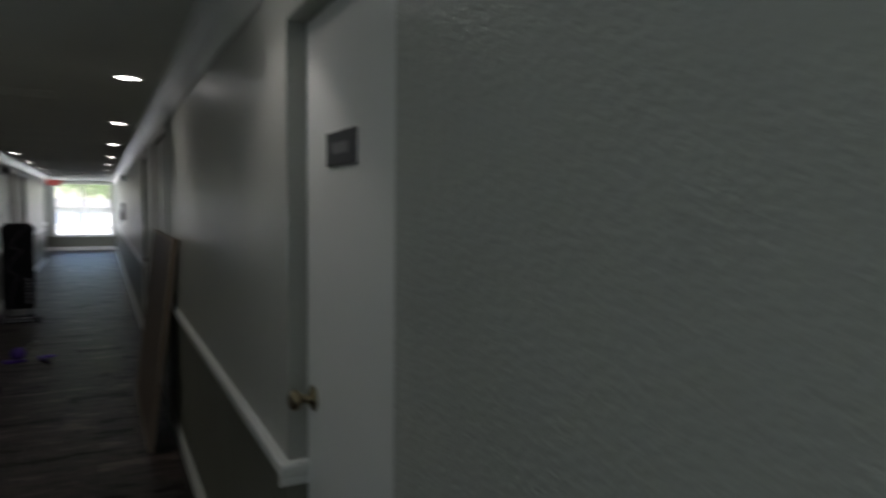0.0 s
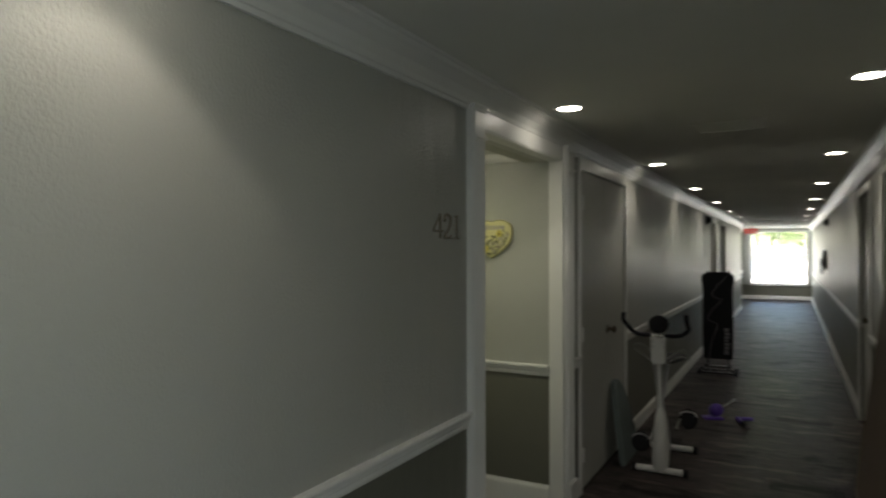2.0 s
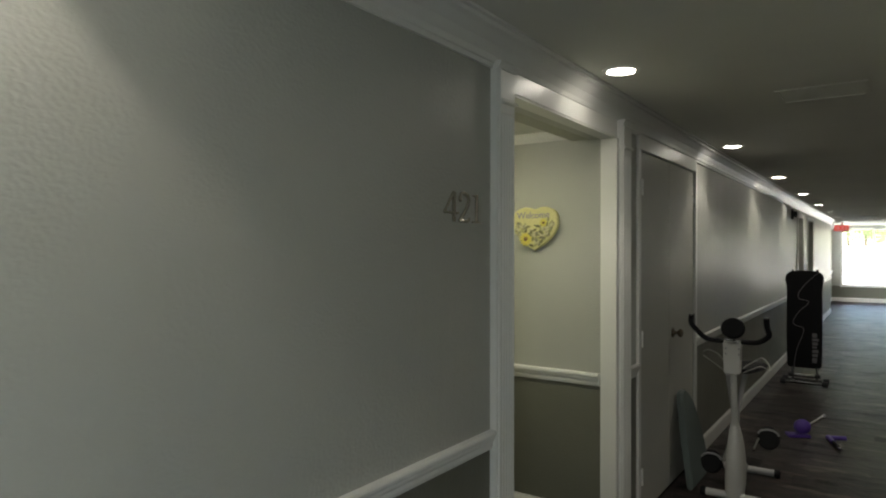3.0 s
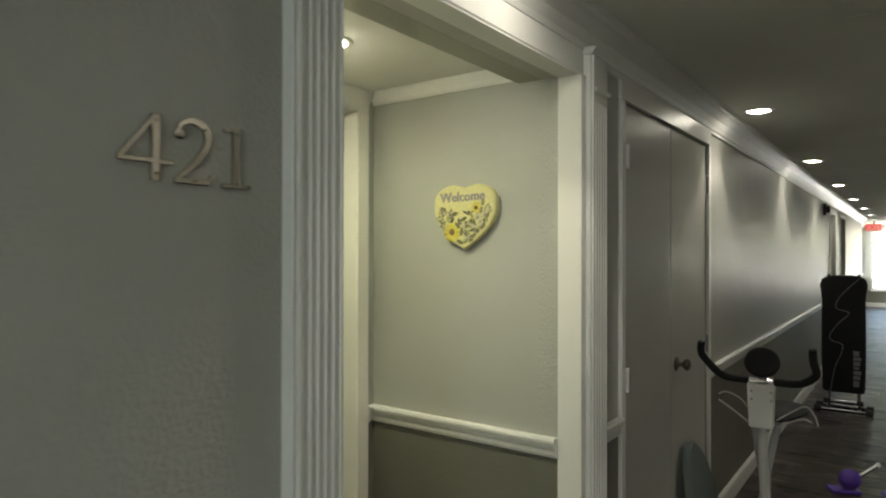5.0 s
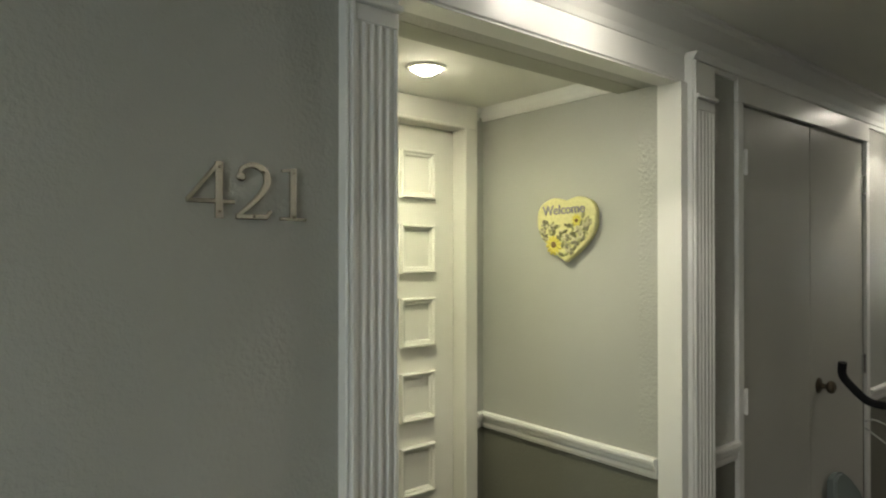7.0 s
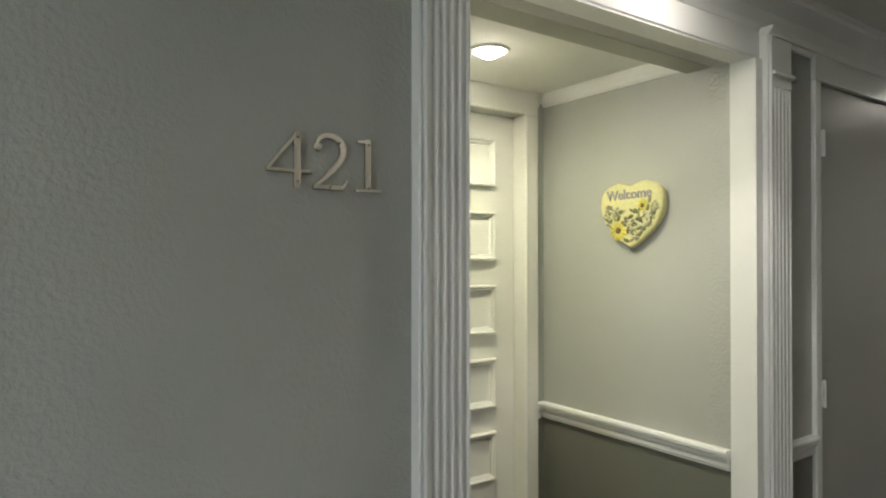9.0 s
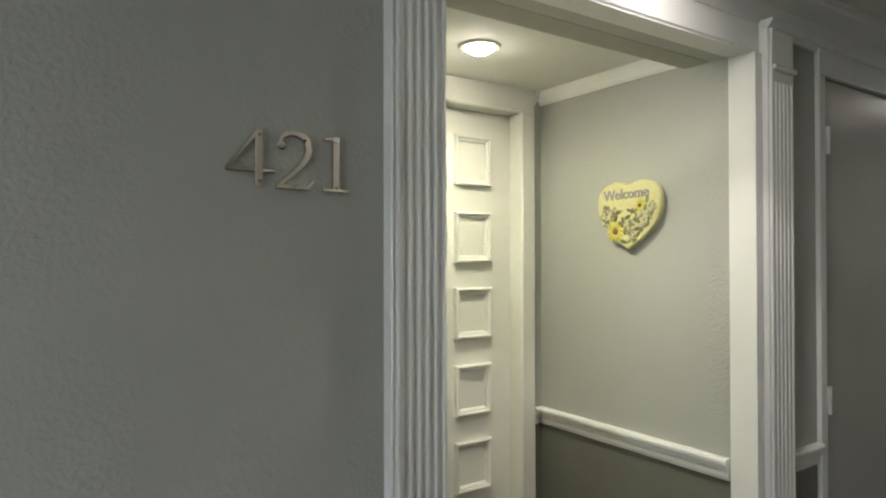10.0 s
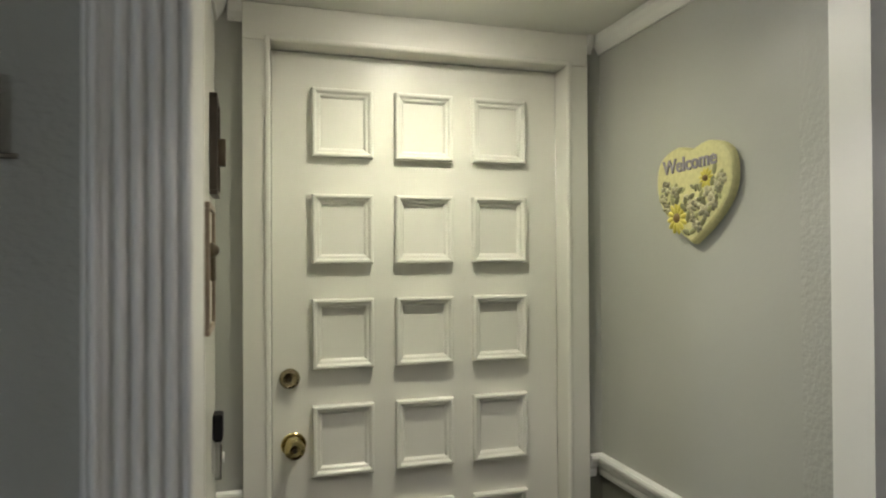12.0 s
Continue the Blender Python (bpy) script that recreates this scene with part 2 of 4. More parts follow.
def mesh(name, bm, mats, smooth=False):
    bmesh.ops.recalc_face_normals(bm, faces=bm.faces[:])
    me = bpy.data.meshes.new(name)
    bm.to_mesh(me)
    bm.free()
    for m in (mats if isinstance(mats, (list, tuple)) else [mats]):
        me.materials.append(m)
    if smooth:
        me.set_sharp_from_angle(angle=radians(38))
        me.polygons.foreach_set("use_smooth", [True] * len(me.polygons))
    return me


def part(name, bm, material, parent, label="", smooth=False):
    ob = new(name, mesh(name, bm, material, smooth))
    ob.parent = parent
    return tagged(ob, label) if label else ob


def thing(name, label, category, m=Matrix(), group=""):
    ob = new(name)
    ob.empty_display_size = 0.1
    ob.matrix_world = m
    return tagged(ob, label, category, group)


def setting(name, bm, mats, label, category, smooth=False):
    return tagged(new(name, mesh(name, bm, mats, smooth)), label, category, kind="structure")


def lettering(name, body, size, depth, material, parent, m, label=""):
    cu = bpy.data.curves.new(name, "FONT")
    cu.body, cu.size, cu.extrude, cu.align_x, cu.align_y = body, size, depth, "CENTER", "CENTER"
    cu.offset = 0.012 * size
    tmp = new(name + "_curve", cu)
    bpy.context.view_layer.update()
    me = bpy.data.meshes.new_from_object(tmp.evaluated_get(bpy.context.evaluated_depsgraph_get()))
    bpy.data.objects.remove(tmp)
    me.materials.clear()
    me.materials.append(material)
    ob = new(name, me)
    ob.parent = parent
    ob.matrix_basis = m
    return tagged(ob, label) if label else ob


# ---- large structure ----
def long_wall(bm, xa, xb, spans):
    """spans: (y0, y1, z0, z1) solid stretches; the lower coat of paint ends behind the chair rail."""
    for a, b, z0, z1 in spans:
        if z0 < 0.92 < z1:
            box(bm, xa, xb, a, b, z0, 0.92, 1), box(bm, xa, xb, a, b, 0.92, z1, 0)
        else:
            box(bm, xa, xb, a, b, z0, z1, 0)


CL0, CL1, CLT = 6.365, 7.70, 2.235       # closet opening in the west wall
FD = [(14.75, 15.55), (16.35, 17.35)]    # far recesses in the west wall
WEST = [(Y0, AY0 - 0.0, 0, H), (AY0, OP1, HEAD, H), (OP1, CL0, 0, H), (CL0, CL1, CLT, H), (CL1, FD[0][0], 0, H),
        (*FD[0], 2.2, H), (FD[0][1], FD[1][0], 0, H), (*FD[1], 2.2, H), (FD[1][1], 22.4, 0, H)]
bm = bmesh.new()
long_wall(bm, XL - 0.14, XL, WEST)
setting("wall_west", bm, [M_WALL, M_WALL_LOW], "two-tone grey painted corridor wall with orange-peel texture", "wall")
bm = bmesh.new()
SW0, SW1, SWZ0, SWZ1 = 24.7, 26.6, 1.0, 2.28     # assumed side glazing near the end window, added to let light in
long_wall(bm, 0.20, 0.35, [(22.4, SW0, 0, H), (SW0, SW1, 0, SWZ0), (SW0, SW1, SWZ1, H), (SW1, Y1, 0, H)])
long_wall(bm, 0.20, 0.459, [(22.3, 22.4, 0, H)])
setting("wall_west_far", bm, [M_WALL, M_WALL_LOW], "grey painted corridor wall set back by the end window", "wall")

RD0, RD1, RDT = 1.99, 2.735, 2.185          # service door in the east wall
RC0, RC1 = 6.365, 7.70                     # closet doors behind the leaning panel
RE0, RE1 = 8.65, 9.55
EW0, EW1, EZ0, EZ1 = -0.05, 1.12, 0.10, 2.16     # assumed glazed opening beside the start, out of view, placed for its daylight
EAST = [(Y0, EW0, 0, H), (EW0, EW1, 0, EZ0), (EW0, EW1, EZ1, H), (EW1, RD0, 0, H), (RD0, RD1, RDT, H), (RD1, RC0, 0, H), (RC0, RC1, CLT, H), (RC1, RE0, 0, H), (RE0, RE1, 2.2, H), (RE1, Y1, 0, H)]
bm = bmesh.new()
long_wall(bm, XR, XR + 0.14, EAST)
setting("wall_east", bm, [M_WALL, M_WALL_LOW], "two-tone grey painted corridor wall with downlight scallops", "wall")

# end wall with the wide window, and the wall behind the start of the walk
bm = bmesh.new()
SILL, WTOP = 0.50, 2.36
box(bm, 0.2, XR + 0.14, Y1, Y1 + 0.15, 0, SILL, 1)
box(bm, 0.2, XR + 0.14, Y1, Y1 + 0.15, WTOP, H)
box(bm, 0.2, 0.60, Y1, Y1 + 0.15, SILL, WTOP)
box(bm, XR - 0.10, XR + 0.14, Y1, Y1 + 0.15, SILL, WTOP)
setting("wall_north", bm, [M_WALL, M_WALL_LOW], "corridor end wall below and beside a wide window", "wall")
bm = bmesh.new()
box(bm, XL - 0.14, XR + 0.14, Y0 - 0.15, Y0, 0, 0.92, 1), box(bm, XL - 0.14, XR + 0.14, Y0 - 0.15, Y0, 0.92, H, 0)
setting("wall_south", bm, [M_WALL, M_WALL_LOW], "plain grey wall closing the corridor", "wall")


def window(name, w, z0, z1, mullions, m, label):
    """Framed glazing of width w about local x, facing the room towards local -y."""
    ob = thing(name, label, "window", m)
    ob["kind"] = "structure"
    t = 0.05
    xs = [-w / 2] + mullions + [w / 2]
    for c, d in ((z0, z0 + t), (z1 - t, z1)):
        part("window_frame", rbox(-w / 2, w / 2, -0.03, 0.03, c, d, 0.004), M_ALU, ob)
    for k, x in enumerate(xs):
        xa = x if k == 0 else (x - t if k == len(xs) - 1 else x - t / 2)
        part("mullion", rbox(xa, xa + t, -0.028, 0.028, z0 + t, z1 - t, 0.004), M_ALU, ob)
    for a, b in zip(xs, xs[1:]):
        bm = bmesh.new()
        box(bm, a + 0.02, b - 0.02, -0.004, 0.004, z0 + 0.03, z1 - 0.03)
        p = part("pane", bm, M_GLASS, ob)
        p.visible_shadow = False
    part("window_sill", rbox(-w / 2 - 0.02, w / 2 + 0.02, -0.12, -0.031, z0 - 0.03, z0 - 0.002, 0.006), M_TRIM, ob)
    return ob


WX0, WX1 = 0.60, XR - 0.10
window("window_1", WX1 - WX0, SILL, WTOP, [1.49 - (WX0 + WX1) / 2], pose((WX0 + WX1) / 2, Y1 + 0.08, 0), "wide white-framed corridor end window in bright daylight")
# window_2 is never in view; it is assumed, to house the near fill lamp
window("window_2", EW1 - EW0, EZ0, EZ1, [0.0], pose(XR + 0.07, (EW0 + EW1) / 2, 0, 0, 0, -90), "assumed unseen tall white-framed glazing near the corridor start")
window("window_3", SW1 - SW0, SWZ0, SWZ1, [0.0], pose(0.30, (SW0 + SW1) / 2, 0, 0, 0, 90), "assumed white-framed side window added for light near the corridor end")

# ceiling and the floor slab under the carpet tiles
bm = bmesh.new()
box(bm, 0.2, XR + 0.14, Y0 - 0.15, Y1 + 0.15, H, H + 0.12)
setting("ceiling", bm, M_CEIL, "plain matt painted corridor ceiling", "ceiling")
bm = bmesh.new()
box(bm, XL - 0.14, XR + 0.14, Y0 - 0.15, 22.4, -0.249, -0.008)
box(bm, 0.2, XR + 0.14, 22.4, Y1 + 0.15, -0.249, -0.008)
box(bm, AX - 0.12, XL - 0.14, AY0 - 0.1, AY1 + 0.1, -0.249, -0.008)
setting("floor", bm, M_CARPET_EDGE, "dark brown carpet tiles in the corridor", "floor")

# entry alcove shell
bm = bmesh.new()
long_wall(bm, AX - 0.0, XL - 0.14, [(AY1, AY1 + 0.10, 0, AH)])
setting("wall_alcove_north", bm, [M_WALL_ALCOVE, M_WALL_LOW], "two-tone grey painted side wall of the entry alcove", "wall")
bm = bmesh.new()
long_wall(bm, AX, XL - 0.14, [(AY0 - 0.10, AY0, 0, AH)])
setting("wall_alcove_south", bm, [M_DOOR, M_WALL_LOW], "pale painted side wall of the entry alcove", "wall")
D0, D1, DT = 4.859, 5.773, 2.205
bm = bmesh.new()
long_wall(bm, AX - 0.12, AX, [(AY0 - 0.10, D0 - 0.02, 0, AH), (D1 + 0.02, AY1 + 0.10, 0, AH), (D0 - 0.02, D1 + 0.02, DT + 0.01, AH)])
setting("wall_alcove_west", bm, [M_WALL_ALCOVE, M_WALL_LOW], "grey wall round the apartment entry door", "wall")
bm = bmesh.new()
box(bm, AX - 0.12, XL - 0.13, AY0 - 0.1, AY1 + 0.1, AH, AH + 0.1)
setting("ceiling_alcove", bm, M_CEIL, "low painted ceiling of the entry alcove", "ceiling")
bm = bmesh.new()
box(bm, 0.375, XL - 0.13, AY0, AY1, HEAD - 0.001, AH - 0.001)
setting("soffit_beam", bm, M_SOFFIT, "grey painted dropped beam over the alcove opening", "beam")


# ---- trim ----
CROWN = [(0, 2.315), (0.012, 2.315), (0.016, 2.330), (0.022, 2.334), (0.030, 2.352), (0.052, 2.382), (0.086, 2.408), (0.100, 2.416),
         (0.104, 2.428), (0.120, 2.430), (0.120, H - 0.001), (0, H - 0.001)]
RAIL = [(0, RAIL0), (0.010, RAIL0), (0.014, RAIL0 + 0.012), (0.014, RAIL0 + 0.026), (0.020, RAIL0 + 0.034), (0.022, RAIL0 + 0.046),
        (0.028, RAIL0 + 0.052), (0.030, RAIL1 - 0.008), (0.026, RAIL1), (0, RAIL1)]
BASE = [(0, 0), (0.014, 0), (0.014, 0.095), (0.011, 0.108), (0.006, 0.115), (0.004, 0.125), (0, 0.125)]


def trim(name, prof, axis, origin, sign, a, b, label, category, material=M_TRIM):
    bm = bmesh.new()
    extrude(bm, [(origin + sign * p, z) for p, z in prof], axis, a, b)
    return setting(name, bm, material, label, category)


for a, b in ((Y0, 22.4),):
    trim("crown_trim", CROWN, "y", XL, 1, a, b, "white painted crown moulding along the corridor ceiling", "moulding")
trim("crown_trim", CROWN, "y", XR, -1, Y0, Y1, "white painted crown moulding along the corridor ceiling", "moulding")
trim("crown_trim", CROWN, "y", 0.35, 1, 22.4, Y1, "white painted crown moulding by the end window", "moulding")
PL0, PL1, PR0, PR1 = 4.604, 4.735, 5.938, 6.085
for a, b in ((Y0, PL0), (PR1, CL0 - 0.045), (CL1 + 0.05, FD[0][0] - 0.07), (FD[0][1] + 0.07, FD[1][0] - 0.07), (FD[1][1] + 0.07, 22.4)):
    trim("chair_rail_trim", RAIL, "y", XL, 1, a, b, "white painted chair rail with a stepped profile", "chair rail")
    trim("baseboard", BASE, "y", XL, 1, a, b, "white painted baseboard", "baseboard")
trim("chair_rail_trim", RAIL, "y", 0.35, 1, 22.4, Y1, "white painted chair rail by the end window", "chair rail")
trim("baseboard", BASE, "y", 0.35, 1, 22.4, Y1, "white painted baseboard", "baseboard")
for a, b in ((EW1 + 0.05, RD0), (RD1, RC0 - 0.045), (RC1 + 0.045, RE0 - 0.07), (RE1 + 0.07, Y1)):
    trim("chair_rail_trim", RAIL, "y", XR, -1, a, b, "white painted chair rail with a stepped profile", "chair rail")
    trim("baseboard", BASE, "y", XR, -1, a, b, "white painted baseboard", "baseboard")
trim("baseboard", BASE, "x", Y1, -1, 0.364, XR - 0.014, "white painted baseboard under the end window", "baseboard")
# the rail turns into the service door's recess
trim("chair_rail_trim", RAIL, "x", RD1, -1, XR - 0.028, XR + 0.055, "white painted chair rail return beside the service door", "chair rail")
# alcove: rails, baseboards, small crown
trim("chair_rail_trim", RAIL, "x", AY1, -1, AX, 0.535, "white stepped chair rail in the entry alcove", "chair rail")
TALL = [(p, z + 0.068 if z > 0.05 else z) for p, z in BASE]
trim("baseboard", TALL, "x", AY1, -1, AX, 0.535, "white baseboard in the entry alcove", "baseboard")
trim("chair_rail_trim", RAIL, "y", AX, 1, 5.852, AY1 - 0.028, "short white chair rail beside the entry door", "chair rail")
trim("chair_rail_trim", RAIL, "y", AX, 1, AY0 + 0.002, 4.780, "short white chair rail beside the entry door", "chair rail")
SMALL = [(0, AH - 0.055), (0.007, AH - 0.055), (0.009, AH - 0.047), (0.022, AH - 0.032), (0.030, AH - 0.014), (0.033, AH - 0.001), (0, AH - 0.001)]
trim("crown_trim", SMALL, "x", AY1, -1, AX, 0.374, "small white crown moulding in the alcove", "moulding")
for a, b in ((AY0 + 0.034, 4.782), (5.850, AY1 - 0.034)):
    trim("crown_trim", SMALL, "y", AX, 1, a, b, "small white crown moulding beside the entry door", "moulding")
trim("crown_trim", SMALL, "x", AY0, 1, AX, 0.374, "small white crown moulding in the alcove", "moulding")

# header board over the alcove opening
bm = bmesh.new()
extrude(bm, [(XL, HEAD), (XL + 0.016, HEAD), (XL + 0.0195, HEAD + 0.004), (XL + 0.0195, 2.330), (XL + 0.017, 2.333), (XL, 2.333)], "y", PL1 + 0.001, PR0 - 0.001)
setting("header_trim", bm, M_TRIM, "white painted header board over the alcove opening", "trim")
bm = bmesh.new()
box(bm, XL - 0.06, XL + 0.0155, PL1 + 0.001, PR0 - 0.001, HEAD - 0.006, HEAD - 0.0005)
setting("header_lining_trim", bm, M_TRIM, "white lining under the alcove header", "trim")
# jamb linings
bm = bmesh.new()
box(bm, 0.540, XL + 0.030, AY1 - 0.008, PR0 - 0.001, 0, HEAD - 0.007)
setting("jamb_trim", bm, M_TRIM, "white painted jamb lining of the alcove opening", "trim")
bm = bmesh.new()
box(bm, 0.40, XL + 0.030, AY0 - 0.002, PL1 - 0.001, 0, HEAD - 0.013)
setting("jamb_trim", bm, M_TRIM, "white painted jamb lining of the alcove opening", "trim")


def pilaster(y0, y1, f):
    """Fluted pilaster with plinth, cap and an inner bead towards the opening."""
    w = y1 - y0
    p = thing("pilaster", "white fluted pilaster framing the alcove opening", "pilaster", pose(XL, y0, 0), "pilasters of the entry alcove")
    p["kind"] = "structure"
    bw = 0.021
    f0, f1 = bw, w
    n, gw = 5, 0.0145
    start, pitch = f0 + (f1 - f0) * 0.13, (f1 - f0) * 0.74 / (n - 1)
    prof = [(0, f0), (f, f0)]
    for k in range(n):
        c = start + pitch * k
        prof += [(f, c - gw / 2), (f - 0.0038, c - gw / 3), (f - 0.0055, c), (f - 0.0038, c + gw / 3), (f, c + gw / 2)]
    prof += [(f, f1 - 0.003), (f - 0.003, f1), (0, f1)]
    bm = bmesh.new()
    extrude(bm, prof, "z", 0.205, 2.150)
    part("shaft", bm, M_TRIM, p)
    bm = bmesh.new()
    extrude(bm, [(0, 0), (f - 0.006, 0), (f - 0.003, 0.003), (f - 0.003, 0.007), (f - 0.008, 0.009), (f + 0.002, 0.011), (f + 0.004, 0.014), (f + 0.004, 0.018), (f + 0.001, bw - 0.001), (0, bw - 0.001)], "z", 0.0, 2.318)
    part("bead", bm, M_TRIM, p)
    part("plinth", rbox(0, f + 0.012, f0 - 0.001, f1 + 0.006, 0, 0.185, 0.004), M_TRIM, p)
    part("plinth_cap", rbox(0, f + 0.020, f0 - 0.002, f1 + 0.012, 0.186, 0.204, 0.007), M_TRIM, p)
    part("block", rbox(0, f, f0, f1, 2.151, 2.186, 0.002), M_TRIM, p)
    part("collar", rbox(0, f + 0.012, f0 - 0.002, f1 + 0.008, 2.187, 2.203, 0.006), M_TRIM, p)
    part("frieze", rbox(0, f, f0, f1, 2.204, 2.314, 0.002), M_TRIM, p)
    bm = bmesh.new()
    extrude(bm, [(0, 2.315), (f + 0.003, 2.315), (f + 0.006, 2.322), (f + 0.013, 2.331), (f + 0.016, 2.335), (f + 0.016, 2.341), (0, 2.341)], "y", -0.003, f1 + 0.008)
    part("cap", bm, M_TRIM, p)
    return p


pilaster(PL0, PL1, 0.034)
pilaster(PR0, PR1, 0.050)

# plain casings
def casing(name, x, sign, y0, y1, top, w, d, label, head=None):
    c = thing(name, label, "casing")
    c["kind"] = "structure"
    xa, xb = sorted((x, x + sign * d))
    for a, b in ((y0 - w, y0), (y1, y1 + w)):
        part("side_casing", rbox(xa, xb, a, b, 0, top, 0.004), M_TRIM, c)
    part("head_casing", rbox(xa, xb, y0 - w, y1 + w, top + 0.001, head or min(top + w, 2.313), 0.004), M_TRIM, c)
    return c


casing("closet_casing_trim", XL, 1, CL0, CL1, CLT, 0.045, 0.018, "narrow white casing round the closet doors", 2.328)
casing("door_casing_trim", XR, -1, RC0, RC1, CLT, 0.045, 0.016, "white casing behind the leaning panel")
casing("door_casing_trim", XR, -1, RE0, RE1, 2.2, 0.07, 0.016, "white casing round a corridor door")
for a, b in FD:
    casing("door_casing_trim", XL, 1, a, b, 2.2, 0.065, 0.016, "white casing round a far corridor door")

# entry door casing
c = thing("entry_casing_trim", "wide cream painted casing round the entry door", "casing")
c["kind"] = "structure"
CX = AX + 0.022
for a, b in ((4.783, D0), (D1, 5.849)):
    part("side_casing", rbox(AX - 0.06, CX, a, b, 0, DT, 0.002), M_DOOR, c)
part("head_casing", rbox(AX - 0.06, CX, 4.783, 5.849, DT + 0.0005, AH - 0.001, 0.002), M_DOOR, c)
part("head_bead", rbox(AX - 0.02, CX + 0.006, D0 - 0.004, D1 + 0.004, DT + 0.002, DT + 0.016, 0.004), M_DOOR, c)
for a, b in ((D0 - 0.016, D0 - 0.002), (D1 + 0.002, D1 + 0.016)):
    part("side_bead", rbox(AX - 0.02, CX + 0.006, a, b, 0, DT + 0.016, 0.004), M_DOOR, c)

# ---- doors ----
def knob(parent, m, material, label, deadbolt=False):
    bm = bmesh.new()
    if deadbolt:
        lathe(bm, [(0, 0), (0.030, 0), (0.030, 0.006), (0.026, 0.016), (0.020, 0.019), (0.016, 0.016), (0, 0.016)], m, 24)
    else:
        lathe(bm, [(0, 0), (0.036, 0), (0.036, 0.003), (0.033, 0.006), (0.030, 0.004), (0.028, 0.004), (0.025, 0.010), (0.014, 0.014), (0.011, 0.030), (0.018, 0.036), (0.027, 0.044),
                   (0.030, 0.054), (0.026, 0.064), (0.016, 0.069), (0.010, 0.067), (0, 0.066)], m, 24)
    k = part("deadbolt" if deadbolt else "knob", bm, material, parent, label, smooth=True)
    bm = bmesh.new()
    h = 0.017 if deadbolt else 0.0675
    lathe(bm, [(0, h), (0.006, h), (0.006, h + 0.0015), (0, h + 0.0015)], m, 12)
    part("keyhole", bm, M_BRONZE, k)
    return k


FACE_E = Matrix.Rotation(radians(90), 4, "Y")     # local z to +x
FACE_W = Matrix.Rotation(radians(-90), 4, "Y")

door = thing("door_1", "closed cream painted entry door with raised square panels", "door", pose(-0.395, D0, 0))
door["kind"] = "structure"
part("leaf", rbox(-0.045, 0, 0.003, D1 - D0 - 0.003, 0.012, DT - 0.004, 0.003), M_DOOR, door)
COLS = [(0.118, 0.299), (0.368, 0.547), (0.615, 0.797)]
ROWS_Z = [(1.893, 2.096), (1.578, 1.783), (1.268, 1.473), (0.955, 1.160), (0.645, 0.850), (0.335, 0.540), (0.10, 0.235)]


def panel_mesh(w, h):
    """A mitred picture-frame moulding with a flat field inside."""
    bm = bmesh.new()
    prof = [(0, 0), (0, 0.019), (0.003, 0.023), (0.009, 0.023), (0.013, 0.019), (0.0145, 0.013), (0.021, 0.012), (0.024, 0.009), (0.0255, 0.004), (0.028, 0.002)]
    rings = []
    for i, d in prof:
        rings.append([bm.verts.new((d, y, z)) for y, z in ((i, i), (w - i, i), (w - i, h - i), (i, h - i))])
    for a, b in zip(rings, rings[1:]):
        for k in range(4):
            bm.faces.new((a[k], a[(k + 1) % 4], b[(k + 1) % 4], b[k]))
    bm.faces.new(rings[-1])
    return bm


shared = {}
for z0, z1 in ROWS_Z:
    for y0, y1 in COLS:
        key = round(z1 - z0, 3)
        if key not in shared:
            shared[key] = mesh("panel", panel_mesh(0.181, z1 - z0), M_DOOR)
        o = new("panel", shared[key])
        o.parent = door
        o.location = (0, y0, z0)
knob(door, Matrix.Translation((0, 0.053, 1.243)) @ FACE_E, M_BRASS_OLD, "round bronze deadbolt", True)
knob(door, Matrix.Translation((0, 0.064, 1.050)) @ FACE_E, M_BRASS, "polished brass door knob")
# Unseen sheet behind the door, added to keep sky light out of its gaps.
bm = bmesh.new()
box(bm, -0.12, -0.10, -0.12, D1 - D0 + 0.12, 0, DT + 0.05)
part("backing", bm, M_WALL_LOW, door)
part("threshold", rbox(-0.05, 0.04, 0.002, D1 - D0 - 0.002, 0, 0.011, 0.004), M_BRONZE, door)

# closet: two plain flush leaves
def hinge(parent, x, y, z):
    bm = rbox(-0.003, x + 0.006, y - 0.012, y + 0.012, z, z + 0.09, 0.002)
    lathe(bm, [(0, z - 0.004), (0.006, z - 0.004), (0.006, z + 0.094), (0, z + 0.094)], Matrix.Translation((x + 0.008, y, 0)), 8)
    part("hinge", bm, M_WHITE if x > 0.01 else M_STEEL, parent, "painted steel butt hinge")


mid = 7.035
for k, (a, b) in enumerate(((CL0 + 0.004, mid - 0.002), (mid + 0.002, CL1 - 0.004))):
    d = thing("door_2" if k == 0 else "door_3", "closed flush grey closet door" + (" leaf with a metal knob" if k else " leaf with hinges"), "door", pose(XL, 0, 0))
    d["kind"] = "structure"
    part("leaf", rbox(-0.042, -0.002, a, b, 0.012, CLT - 0.003, 0.002), M_CLOSET, d)
    for z in (0.22, 1.05, 1.965):
        hinge(d, 0.002 if k else 0.014, a + 0.006 if k == 0 else b - 0.006, z)
    if k:
        knob(d, Matrix.Translation((-0.002, mid + 0.09, 1.055)) @ FACE_E, M_BRONZE, "dark bronze door knob")
    # unseen sheet that blocks sky light behind the leaf
    bm = bmesh.new()
    box(bm, -0.10, -0.095, a - 0.004, b + 0.004, 0, CLT)
    part("backing", bm, M_CLOSET, d)

